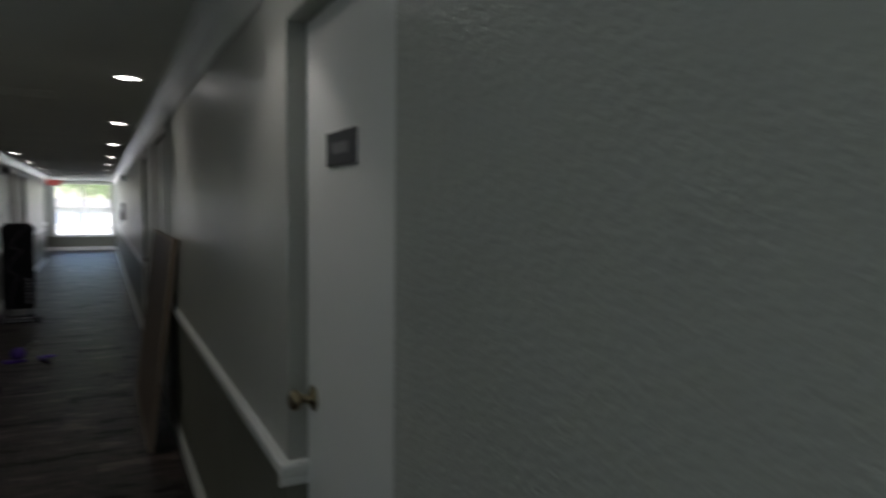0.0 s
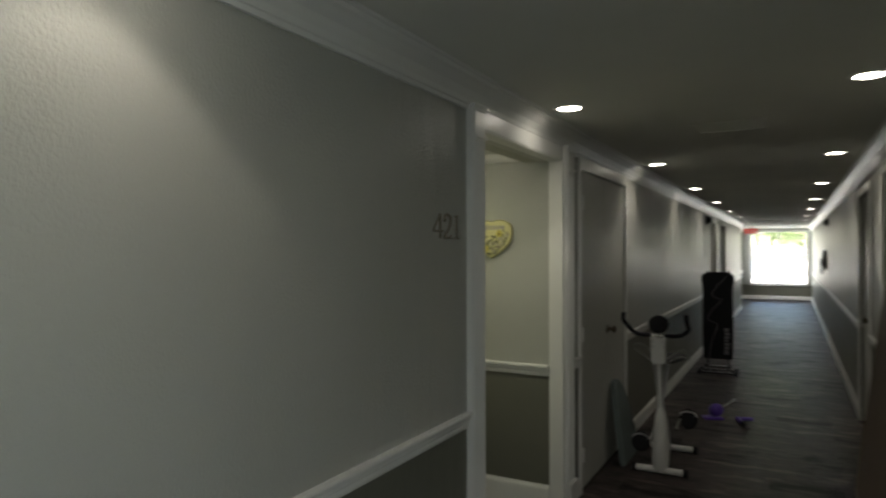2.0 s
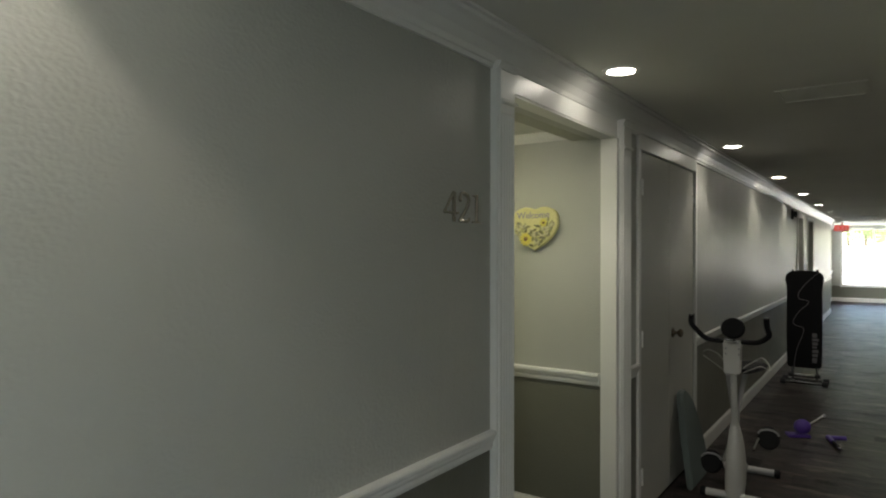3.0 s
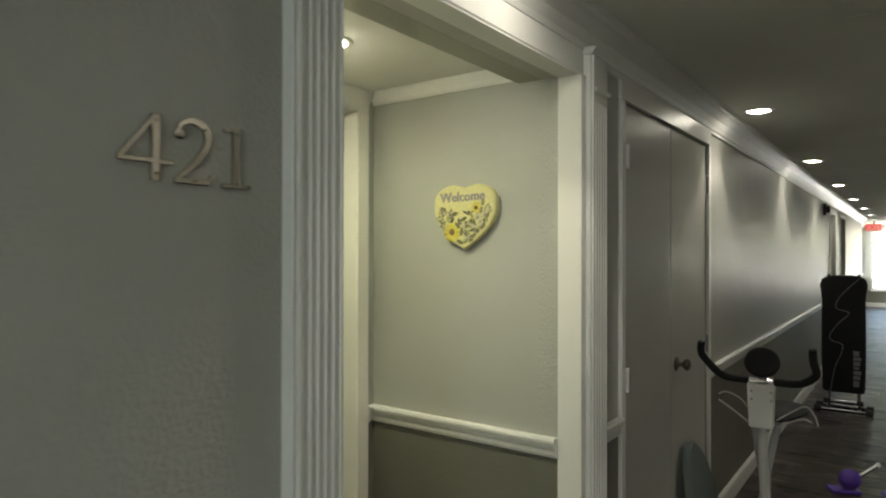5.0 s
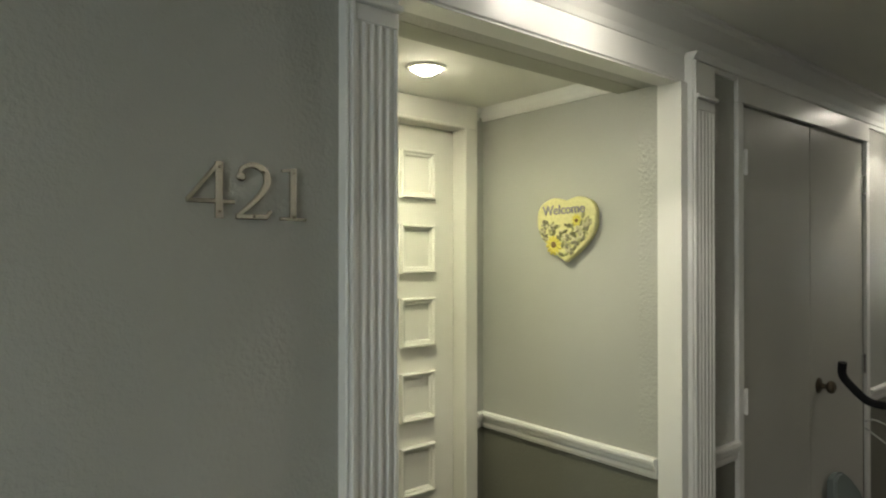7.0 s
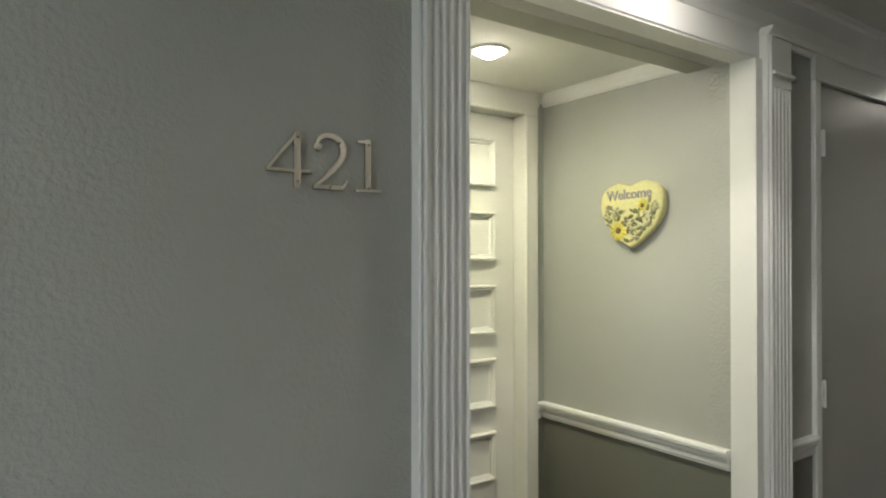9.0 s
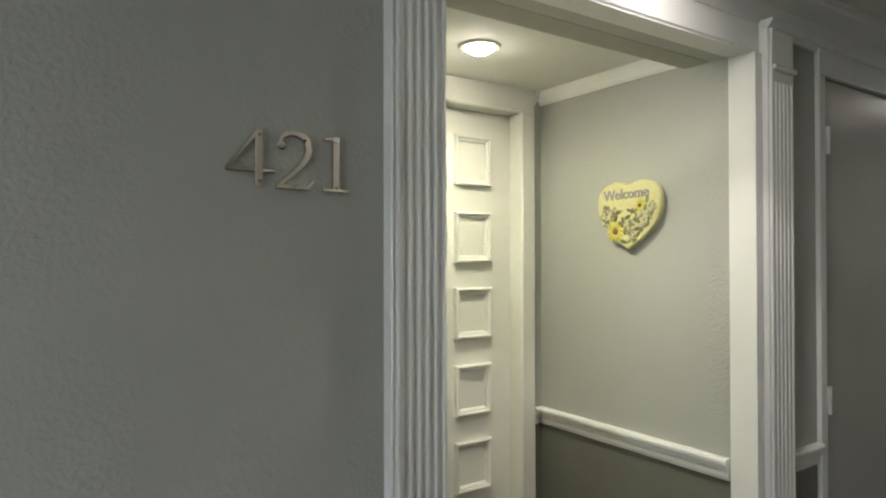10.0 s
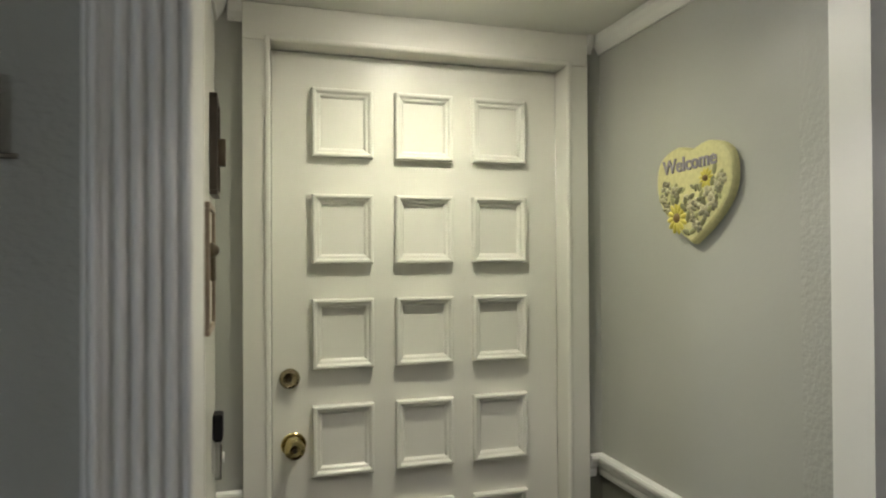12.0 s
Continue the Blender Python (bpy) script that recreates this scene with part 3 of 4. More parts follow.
# service door in the east wall
d = thing("door_4", "closed white service door with a small dark plate", "door", pose(XR, 0, 0))
d["kind"] = "structure"
part("leaf", rbox(0.055, 0.095, RD0 + 0.004, RD1 - 0.004, 0.012, RDT - 0.004, 0.003), M_TRIM, d)
knob(d, Matrix.Translation((0.055, RD1 - 0.065, 1.145)) @ FACE_W, M_BRASS_OLD, "dull brass door knob")
# added sheet, out of sight, against light leaking round the leaf
bm = bmesh.new()
box(bm, 0.10, 0.105, RD0, RD1, 0, RDT)
part("backing", bm, M_WALL_LOW, d)
sign = thing("door_sign", "small dark door plate with pale unreadable lettering", "sign", pose(XR + 0.055, 2.43, 1.818))
part("plate", rbox(-0.006, 0, -0.105, 0.105, -0.042, 0.042, 0.002), M_PLATE, sign)
part("print", rbox(-0.0075, -0.0062, -0.055, 0.055, -0.012, 0.014, 0.0005, 1), M_PLATETXT, sign, "pale printed band")

# doors behind the leaning panel and further on
for name, a, b, x, lab in (("door_5", RC0, RC1, XR + 0.01, "closed grey closet doors behind a leaning panel"), ("door_6", RE0, RE1, XR + 0.02, "closed grey corridor door")):
    d = thing(name, lab, "door", pose(x, 0, 0))
    d["kind"] = "structure"
    cuts = [a, (a + b) / 2, b] if b - a > 1.2 else [a, b]
    for p, q in zip(cuts, cuts[1:]):
        part("leaf", rbox(0, 0.04, p + 0.003, q - 0.003, 0.012, (CLT if name == "door_5" else 2.2) - 0.006, 0.003), M_CLOSET, d)
    # hidden sheet added to stop outdoor light at the gaps
    bm = bmesh.new()
    box(bm, 0.10, 0.115, a, b, 0, 2.25)
    part("backing", bm, M_WALL_LOW, d)
    knob(d, Matrix.Translation((0, cuts[1] - 0.07 if len(cuts) > 2 else a + 0.08, 1.06)) @ FACE_W, M_BRONZE, "dark bronze door knob")
for k, (a, b) in enumerate(FD):
    d = thing("door_%d" % (7 + k), "pale corridor door in a shallow recess", "door", pose(XL, 0, 0))
    d["kind"] = "structure"
    part("leaf", rbox(-0.12, -0.08, a + 0.003, b - 0.003, 0.012, 2.194, 0.003), M_DOOR, d)
    # unseen light stop behind the recessed leaf
    bm = bmesh.new()
    box(bm, -0.138, -0.125, a, b, 0, 2.25)
    part("backing", bm, M_WALL_LOW, d)
    knob(d, Matrix.Translation((-0.08, a + 0.07, 1.02)) @ FACE_E, M_NICKEL, "metal door knob")

# ---- lamps ----
def downlight(x, y, z, material, label, group, lens_drop=0.0, rim=0.084):
    d = thing("ceiling_light", label, "ceiling light", pose(x, y, z), group)
    bm = bmesh.new()
    k = rim / 0.084
    lathe(bm, [(0.062 * k, 0.0), (0.062 * k, -0.006), (0.066 * k, -0.008), (rim - 0.004, -0.006), (rim, 0.0)], seg=28)
    part("trim_ring", bm, M_TRIM, d, smooth=True)
    bm = bmesh.new()
    lathe(bm, [(0, -0.004 - lens_drop), (0.030 * k, -0.0035 - lens_drop * 0.85), (0.050 * k, -0.003 - lens_drop * 0.4), (0.0615 * k, -0.002)], seg=28)
    part("lens", bm, material, d, "glowing frosted lens", smooth=True)
    return d


first = None
for y in LAMP_Y:
    for x in (LAMP_XL, LAMP_XR):
        if first is None:
            first = downlight(x, y, H, M_LAMP, "round white recessed ceiling light, lit", "corridor downlights")
        else:
            copy_thing(first, pose(x, y, H))
        s = new("spot", bpy.data.lights.new("spot", "SPOT"))
        s.data.energy, s.data.spot_size, s.data.spot_blend = SPOT, radians(SPOT_ANGLE), SPOT_BLEND
        s.data.color, s.data.shadow_soft_size = (1, 0.96, 0.90), 0.03
        s.location = (x, y, H - 0.02)
downlight(0.014, 5.296, AH, M_LAMP_WARM, "bright round ceiling light in the alcove", "alcove light", 0.024, 0.073)
s = new("alcove_light", bpy.data.lights.new("alcove_light", "SPOT"))
s.data.spot_size, s.data.spot_blend, s.data.shadow_soft_size, s.data.energy, s.data.color = radians(168), 1.0, 0.045, ALCOVE_W, (0.95, 0.99, 0.71)
s.location = (0.014, 5.296, AH - 0.036)

# Added fill lamp in the assumed near opening; brightens the west wall with daylight.
s = new("assumed_window_fill", bpy.data.lights.new("assumed_window_fill", "AREA"))
s.data.shape, s.data.size, s.data.size_y, s.data.energy, s.data.color = "RECTANGLE", EW1 - EW0 - 0.14, EZ1 - EZ0 - 0.14, NEAR_WINDOW_W, (0.80, 0.91, 1.0)
s.matrix_world = look((XR + 0.03, (EW0 + EW1) / 2, (EZ0 + EZ1) / 2), (XR - 5, (EW0 + EW1) / 2, (EZ0 + EZ1) / 2))

# Added fill lamp behind the assumed side glazing, to brighten the corridor's far end.
s = new("side_window_fill", bpy.data.lights.new("side_window_fill", "AREA"))
s.data.shape, s.data.size, s.data.size_y, s.data.energy, s.data.color = "RECTANGLE", SW1 - SW0 - 0.12, SWZ1 - SWZ0 - 0.12, SIDE_WINDOW_W, (0.94, 0.97, 1.0)
s.matrix_world = look((0.22, (SW0 + SW1) / 2, (SWZ0 + SWZ1) / 2), (5, (SW0 + SW1) / 2, (SWZ0 + SWZ1) / 2))

# ---- things in the corridor ----
def wpart(name, bm, material, parent, label="", smooth=False):
    """A part whose mesh was drawn in the room's coordinates."""
    bmesh.ops.transform(bm, matrix=parent.matrix_basis.inverted(), verts=bm.verts[:])
    return part(name, bm, material, parent, label, smooth)


def ribbon(bm, pts, widths, d0, d1, x0):
    """A flat stroke in the y-z plane standing from d0 to d1 off the wall face x0."""
    P = [Vector((p[0], p[1])) for p in pts]
    left, right = [], []
    for i, p in enumerate(P):
        t = (P[min(i + 1, len(P) - 1)] - P[max(i - 1, 0)]).normalized()
        n = Vector((-t.y, t.x)) * widths[i] / 2
        left.append(p + n), right.append(p - n)
    rings = []
    for l, r, p in zip(left, right, P):
        e = 0.16
        rings.append([bm.verts.new((x0 + d0, *l)), bm.verts.new((x0 + d1 - 0.0012, *l)), bm.verts.new((x0 + d1, *(l.lerp(p, e * 2)))),
                      bm.verts.new((x0 + d1, *(r.lerp(p, e * 2)))), bm.verts.new((x0 + d1 - 0.0012, *r)), bm.verts.new((x0 + d0, *r))])
    for a, b in zip(rings, rings[1:]):
        for k in range(6):
            bm.faces.new((a[k], a[(k + 1) % 6], b[(k + 1) % 6], b[k]))
    bm.faces.new(rings[0][::-1]), bm.faces.new(rings[-1])


def digit_four(bm, y, z):
    ribbon(bm, [(y + 0.058, z), (y + 0.058, z + 0.104)], [0.0145, 0.0145], 0.001, 0.0085, 0)
    ribbon(bm, [(y - 0.001, z + 0.031), (y + 0.086, z + 0.031)], [0.0085, 0.0085], 0.001, 0.0078, 0)
    ribbon(bm, [(y + 0.001, z + 0.032), (y + 0.022, z + 0.058), (y + 0.058, z + 0.103)], [0.0085, 0.0080, 0.0085], 0.001, 0.0073, 0)


def digit_two(bm, y, z):
    path = smooth_path([(y + 0.006, z + 0.083, 0), (y + 0.012, z + 0.097, 0), (y + 0.032, z + 0.104, 0), (y + 0.056, z + 0.094, 0), (y + 0.061, z + 0.072, 0),
                        (y + 0.048, z + 0.048, 0), (y + 0.024, z + 0.024, 0), (y + 0.004, z + 0.008, 0)], 5)
    n = len(path)
    ribbon(bm, [(p.x, p.y) for p in path], [0.0055 + 0.0085 * math.sin(math.pi * min(1, max(0, (k / n - 0.05) * 1.05))) ** 0.8 for k in range(n)], 0.001, 0.0082, 0)
    ribbon(bm, [(y, z + 0.0055), (y + 0.060, z + 0.0055), (y + 0.070, z + 0.018)], [0.011, 0.011, 0.006], 0.001, 0.0076, 0)
    lathe(bm, [(0, 0.001), (0.0095, 0.001), (0.0095, 0.006), (0.006, 0.0086), (0, 0.0090)], Matrix.Translation((0, y + 0.010, z + 0.081)) @ FACE_E, 16)


def digit_one(bm, y, z):
    ribbon(bm, [(y + 0.034, z), (y + 0.034, z + 0.104)], [0.014, 0.014], 0.001, 0.0085, 0)
    ribbon(bm, [(y + 0.010, z + 0.098), (y + 0.034, z + 0.1005)], [0.005, 0.007], 0.001, 0.0078, 0)
    ribbon(bm, [(y + 0.006, z + 0.0035), (y + 0.062, z + 0.0035)], [0.007, 0.007], 0.001, 0.0074, 0)


numbers = thing("house_number", "brushed nickel serif numerals 421 screwed to the wall", "number sign", pose(XL, 0, 0))
for draw, y, z, screws in ((digit_four, 4.292, 1.727, ((0.058, 0.094), (0.058, 0.012))), (digit_two, 4.382, 1.726, ((0.053, 0.092), (0.034, 0.006))),
                           (digit_one, 4.464, 1.726, ((0.034, 0.094), (0.034, 0.008)))):
    bm = bmesh.new()
    draw(bm, y, z)
    dg = part("numeral", bm, M_NICKEL, numbers)
    for sy, sz in screws:
        bm = bmesh.new()
        lathe(bm, [(0, 0.0082), (0.0026, 0.0084), (0.0018, 0.0096), (0, 0.0098)], Matrix.Translation((0, y + sy, z + sz)) @ FACE_E, 10)
        part("screw", bm, M_BRONZE, dg, "dark screw head", smooth=True)

# heart plaque; local u along the wall, v up, w out of it (towards the opening's south side)
PLQ = Matrix(((1, 0, 0, 0.149), (0, 0, -1, AY1), (0, 1, 0, 1.757), (0, 0, 0, 1)))
plaque = thing("wall_plaque", "yellow heart-shaped plaque with raised flowers and the word Welcome", "plaque", PLQ)


def heart_outline(n=60):
    out = []
    for k in range(n):
        t = 2 * math.pi * k / n
        x, y = math.sin(t), math.cos(t)
        if y >= 0:
            v = 0.030 + 0.098 * y ** 0.60 - 0.018 * max(0.0, 1 - abs(x) / 0.38) ** 1.5
            u = 0.147 * math.copysign(abs(x) ** 0.85, x)
        else:
            p = math.asin(min(1.0, abs(x))) / (math.pi / 2)
            v = -0.131 + 0.161 * (0.86 * p + 0.14 * (1 - abs(y)))
            u = 0.147 * math.copysign(abs(x) ** 0.97, x)
        out.append((u, v))
    return out


bm = bmesh.new()
ho = heart_outline()
rings = []
for sc, w in ((0.97, 0.002), (1.0, 0.006), (1.0, 0.020), (0.975, 0.026), (0.93, 0.029)):
    rings.append([bm.verts.new((x * sc, y * sc, w)) for x, y in ho])
for a, b in zip(rings, rings[1:]):
    for k in range(len(ho)):
        bm.faces.new((a[k], a[(k + 1) % len(ho)], b[(k + 1) % len(ho)], b[k]))
bm.faces.new(rings[-1]), bm.faces.new(rings[0][::-1])
part("heart", bm, M_HEART, plaque, "pale yellow moulded heart")
lettering("lettering", "Welcome", 0.0525, 0.003, M_LETTER, plaque, pose(-0.006, 0.074, 0.030, 0, 0, 1.5), "raised mauve lettering")


def blob(bm, u, v, ru, rv, h, turn=0, seg=8):
    m = pose(u, v, 0.027, 0, 0, turn) @ Matrix.Diagonal((ru, rv, 1, 1))
    lathe(bm, [(1.0, 0), (0.85, h * 0.6), (0.45, h), (0, h * 1.05)], m, seg)


def flower(u, v, r, petals, pet_mat, centre_mat, name, label):
    bm = bmesh.new()
    blob(bm, u, v, 0.34 * r, 0.34 * r, 0.011, 0, 12)
    f = part(name, bm, centre_mat, plaque, label, smooth=True)
    for k in range(petals):
        a = 360 * k / petals + 8
        bm = bmesh.new()
        blob(bm, u + 0.62 * r * math.cos(radians(a)), v + 0.62 * r * math.sin(radians(a)), 0.44 * r, 0.19 * r, 0.006, a)
        part("petal", bm, pet_mat, f, smooth=True)


flower(-0.055, -0.062, 0.042, 12, M_PETAL, M_SEED, "sunflower", "golden sunflower in relief")
flower(0.058, 0.030, 0.026, 11, M_PETAL, M_SEED, "sunflower", "small golden sunflower in relief")
rng = random.Random(7)
for u, v, r in ((-0.100, 0.018, 0.022), (0.068, -0.008, 0.022), (0.100, 0.004, 0.018), (0.004, -0.036, 0.020), (0.052, -0.052, 0.022), (0.028, -0.088, 0.017), (-0.098, -0.036, 0.016), (0.082, -0.034, 0.019), (0.028, -0.030, 0.017), (0.116, 0.022, 0.016), (-0.112, -0.010, 0.017), (-0.062, 0.006, 0.018), (0.010, -0.070, 0.016)):
    bm = bmesh.new()
    blob(bm, u, v, r * 0.4, r * 0.4, 0.011)
    rose = part("rose", bm, M_ROSE, plaque, "dusty rose flower in relief", smooth=True)
    for k in range(7):
        a = k * 2.4
        bm = bmesh.new()
        blob(bm, u + r * 0.5 * math.cos(a), v + r * 0.5 * math.sin(a), r * 0.52, r * 0.36, 0.005 + 0.0008 * k, math.degrees(a))
        part("petal", bm, M_ROSE, rose, smooth=True)
for k, (u, v, a) in enumerate(((-0.062, 0.016, 70), (-0.045, 0.008, 20), (-0.075, -0.012, 110), (-0.055, -0.016, 60), (-0.12, -0.012, 150), (-0.022, -0.020, 95), (-0.01, -0.060, 80),
                               (0.016, -0.062, 40), (0.030, -0.022, 15), (0.048, -0.028, 120), (0.090, -0.026, 60), (0.105, 0.032, 45), (0.080, 0.020, 75), (0.075, -0.044, 30),
                               (0.006, -0.098, 20), (-0.018, -0.100, 160), (0.046, -0.076, 50), (0.088, 0.050, 80), (-0.030, -0.036, 140), (0.0, -0.012, 30))):
    bm = bmesh.new()
    blob(bm, u, v, 0.016 + 0.005 * rng.random(), 0.0085, 0.005 + 0.003 * rng.random(), a)
    part("leaf", bm, M_LEAF, plaque, "sage green leaf in relief", smooth=True)

for k in range(64):
    u, v = rng.uniform(-0.115, 0.115), rng.uniform(-0.100, 0.022)
    if v < -0.118 + 0.95 * abs(u) or (u + 0.055) ** 2 + (v + 0.062) ** 2 < 0.0016:
        continue
    bm = bmesh.new()
    blob(bm, u, v, 0.010 + 0.005 * rng.random(), 0.0060, 0.003 + 0.003 * rng.random(), rng.uniform(0, 180))
    part("leaf", bm, M_LEAF if k % 3 else M_ROSE, plaque, smooth=True)

# things on the alcove's south wall
def framed(name, x, z0, z1, w, depth, label, face, extra, border):
    f = thing(name, label, "picture", pose(x, AY0, z0))
    h, t = z1 - z0, 0.012
    for a, b, c, e in ((-w / 2, w / 2, 0, t), (-w / 2, w / 2, h - t, h), (-w / 2, -w / 2 + t, t, h - t), (w / 2 - t, w / 2, t, h - t)):
        part("frame_rail", rbox(a, b, 0.001, depth, c, e, 0.002), border, f)
    part("panel", rbox(-w / 2 + t, w / 2 - t, 0.002, depth * 0.55, t, h - t, 0.001), face, f)
    part("ornament", extra(h), M_BRONZE, f, "small bronze ornament", smooth=True)


def orn_bar(h):
    return rbox(-0.030, -0.006, 0.006, 0.036, h * 0.32, h * 0.60, 0.004)


def orn_key(h):
    bm = bmesh.new()
    tube(bm, [(0, 0.018, h * 0.40), (0, 0.018, h * 0.62)], 0.006, 8)
    lathe(bm, [(0, 0), (0.016, 0.002), (0.018, 0.010), (0.008, 0.022), (0, 0.024)], Matrix.Translation((0, 0.008, h * 0.64)) @ Matrix.Rotation(radians(-90), 4, "X"), 14)
    return bm


framed("picture_frame", -0.165, 1.750, 1.996, 0.13, 0.020, "small dark wooden picture frame", M_FRAME, orn_bar, M_FRAME)
framed("key_plaque", 0.06, 1.44, 1.712, 0.20, 0.018, "pale plaque in a wooden frame with a bronze key", M_PAPER, orn_key, M_WOODEDGE)
bell = thing("doorbell", "video doorbell with black top and silver base", "doorbell", pose(-0.235, AY0, 1.03))
part("base", rbox(-0.030, 0.030, 0.001, 0.024, 0, 0.098, 0.005), M_STEEL, bell, "satin silver base")
part("camera_window", rbox(-0.030, 0.030, 0.001, 0.026, 0.099, 0.165, 0.005), M_VINYL, bell, "glossy black top")
bm = bmesh.new()
lathe(bm, [(0.014, 0), (0.014, 0.003), (0.011, 0.004), (0, 0.004)], Matrix.Translation((0, 0.024, 0.05)) @ Matrix.Rotation(radians(-90), 4, "X"), 20)
part("button", bm, M_WHITE, bell, smooth=True)

# exercise bike
bike = thing("exercise_bike", "white folding exercise bike with black handlebar and console", "exercise bike", pose(1.04, 7.25, 0))


def floor_bar(y, x0, x1):
    bm = bmesh.new()
    tube(bm, [(x0 + 0.03, y, 0.030), (x1 - 0.03, y, 0.030)], 0.024, 14)
    b = wpart("floor_bar", bm, M_WHITE, bike, smooth=True)
    for xa, xb in ((x0, x0 + 0.034), (x1 - 0.034, x1)):
        bm = bmesh.new()
        tube(bm, [(xa, y, 0.030), (xb, y, 0.030)], 0.0295, 14)
        c = wpart("end_cap", bm, M_BLACK, bike, "black rubber end cap", smooth=True)
        c.parent = b
        c.matrix_parent_inverse = Matrix()


floor_bar(7.03, 0.83, 1.235)
floor_bar(7.66, 0.82, 1.225)
bm = bmesh.new()
loops = []
for z, hx, hy, cy in ((0.035, 0.066, 0.075, 7.07), (0.10, 0.072, 0.11, 7.09), (0.20, 0.070, 0.125, 7.10), (0.30, 0.062, 0.115, 7.10), (0.39, 0.050, 0.085, 7.09), (0.47, 0.036, 0.045, 7.07), (0.50, 0.026, 0.030, 7.065)):
    loops.append([bm.verts.new((1.034 + 0.84 * hx * math.copysign(abs(math.cos(a)) ** 0.7, math.cos(a)), cy + hy * math.copysign(abs(math.sin(a)) ** 0.8, math.sin(a)), z)) for a in [2 * math.pi * k / 20 for k in range(20)]])
for a, b in zip(loops, loops[1:]):
    for k in range(20):
        bm.faces.new((a[k], a[(k + 1) % 20], b[(k + 1) % 20], b[k]))
bm.faces.new(loops[0][::-1]), bm.faces.new(loops[-1])
wpart("flywheel_shell", bm, M_WHITE, bike, "glossy white flywheel housing", smooth=True)
for nm, pts, r, mt in (("front_post", [(1.036, 7.06, 0.46), (1.048, 6.93, 0.90)], 0.020, M_WHITE),
                       ("seat_tube", [(1.03, 7.14, 0.34), (1.00, 7.33, 0.52), (1.03, 7.50, 0.77)], 0.018, M_GREYMARK),
                       ("rear_leg", [(1.03, 7.14, 0.30), (1.00, 7.655, 0.045)], 0.020, M_WHITE),
                       ("folding_strut", [(1.005, 6.98, 0.83), (1.00, 7.36, 0.30)], 0.012, M_GREYMARK)):
    bm = bmesh.new()
    tube(bm, pts, r, 14)
    wpart(nm, bm, mt, bike, smooth=True)
bm = bmesh.new()
extrude(bm, [(1.000, 0.850), (1.095, 0.850), (1.098, 1.0), (1.106, 1.052), (1.084, 1.056), (1.072, 1.025), (1.026, 1.025), (1.014, 1.056), (0.992, 1.052), (0.996, 1.0)], "y", 6.885, 6.945)
bmesh.ops.bevel(bm, geom=bm.edges[:], offset=0.006, segments=2, affect="EDGES")
hd = wpart("head_shell", bm, M_WHITE, bike, "white plastic head shell")
for x in (1.012, 1.090):
    for z in (0.975, 1.010):
        bm = bmesh.new()
        lathe(bm, [(0, 0), (0.006, 0), (0.005, 0.003), (0, 0.004)], Matrix.Translation((x, 6.885, z)) @ Matrix.Rotation(radians(90), 4, "X"), 10)
        b = wpart("bolt", bm, M_GREYMARK, bike, smooth=True)
        b.parent = hd
bm = bmesh.new()
lathe(bm, [(0, -0.02), (0.060, -0.02), (0.070, -0.010), (0.072, 0.010), (0.064, 0.020), (0, 0.022)],
      Matrix.Translation((1.052, 6.905, 1.135)) @ Matrix.Rotation(radians(68), 4, "X") @ Matrix.Diagonal((1, 0.95, 1, 1)), 24)
wpart("console", bm, M_BLACK, bike, "round black display console", smooth=True)
bm = bmesh.new()
tube(bm, [(1.052, 6.915, 1.04), (1.052, 6.912, 1.09)], 0.016, 10)
wpart("console_neck", bm, M_STEEL, bike, smooth=True)
for sx, tip in ((-1, 0.812), (1, 1.250)):
    bm = bmesh.new()
    x1 = 0.848 if sx < 0 else 1.262
    tube(bm, smooth_path([(1.05 + sx * 0.052, 6.90, 1.055), (1.05 + sx * 0.13, 6.89, 1.058), ((x1 + 1.05 + sx * 0.13) / 2, 6.88, 1.072), (x1, 6.87, 1.108), (tip + sx * 0.003, 6.86, 1.16), (tip, 6.85, 1.215)], 5), 0.0165, 12)
    wpart("handlebar_grip", bm, M_BLACK, bike, "black foam handlebar grip", smooth=True)
bm = bmesh.new()
tube(bm, [(0.985, 6.90, 1.052), (1.118, 6.90, 1.052)], 0.011, 10)
wpart("handlebar_core", bm, M_STEEL, bike, smooth=True)
for pts in ([(0.990, 6.93, 0.925), (0.955, 6.93, 0.965), (0.900, 6.93, 0.985), (0.868, 6.93, 0.972)], [(0.868, 6.93, 0.945), (0.900, 6.93, 0.925), (0.960, 6.93, 0.885), (0.990, 6.93, 0.862)],
            [(1.105, 6.93, 0.885), (1.150, 6.93, 0.920), (1.215, 6.93, 0.960), (1.250, 6.93, 0.925), (1.262, 6.93, 0.885)], [(1.105, 6.93, 0.855), (1.150, 6.93, 0.880), (1.205, 6.93, 0.905), (1.240, 6.93, 0.895)]):
    bm = bmesh.new()
    tube(bm, smooth_path(pts, 5), 0.0035, 6)
    wpart("sensor_cable", bm, M_CABLE, bike, "thin white cable", smooth=True)
bm = bmesh.new()
sec = []
for y, hx, top, bot in ((7.36, 0.030, 0.800, 0.775), (7.40, 0.052, 0.812, 0.770), (7.47, 0.075, 0.818, 0.765), (7.55, 0.105, 0.825, 0.765), (7.62, 0.112, 0.832, 0.770), (7.66, 0.085, 0.826, 0.780)):
    sec.append([bm.verts.new((1.045 + hx * math.cos(a), y, (top + bot) / 2 + (top - bot) / 2 * math.sin(a))) for a in [2 * math.pi * k / 16 for k in range(16)]])
for a, b in zip(sec, sec[1:]):
    for k in range(16):
        bm.faces.new((a[k], a[(k + 1) % 16], b[(k + 1) % 16], b[k]))
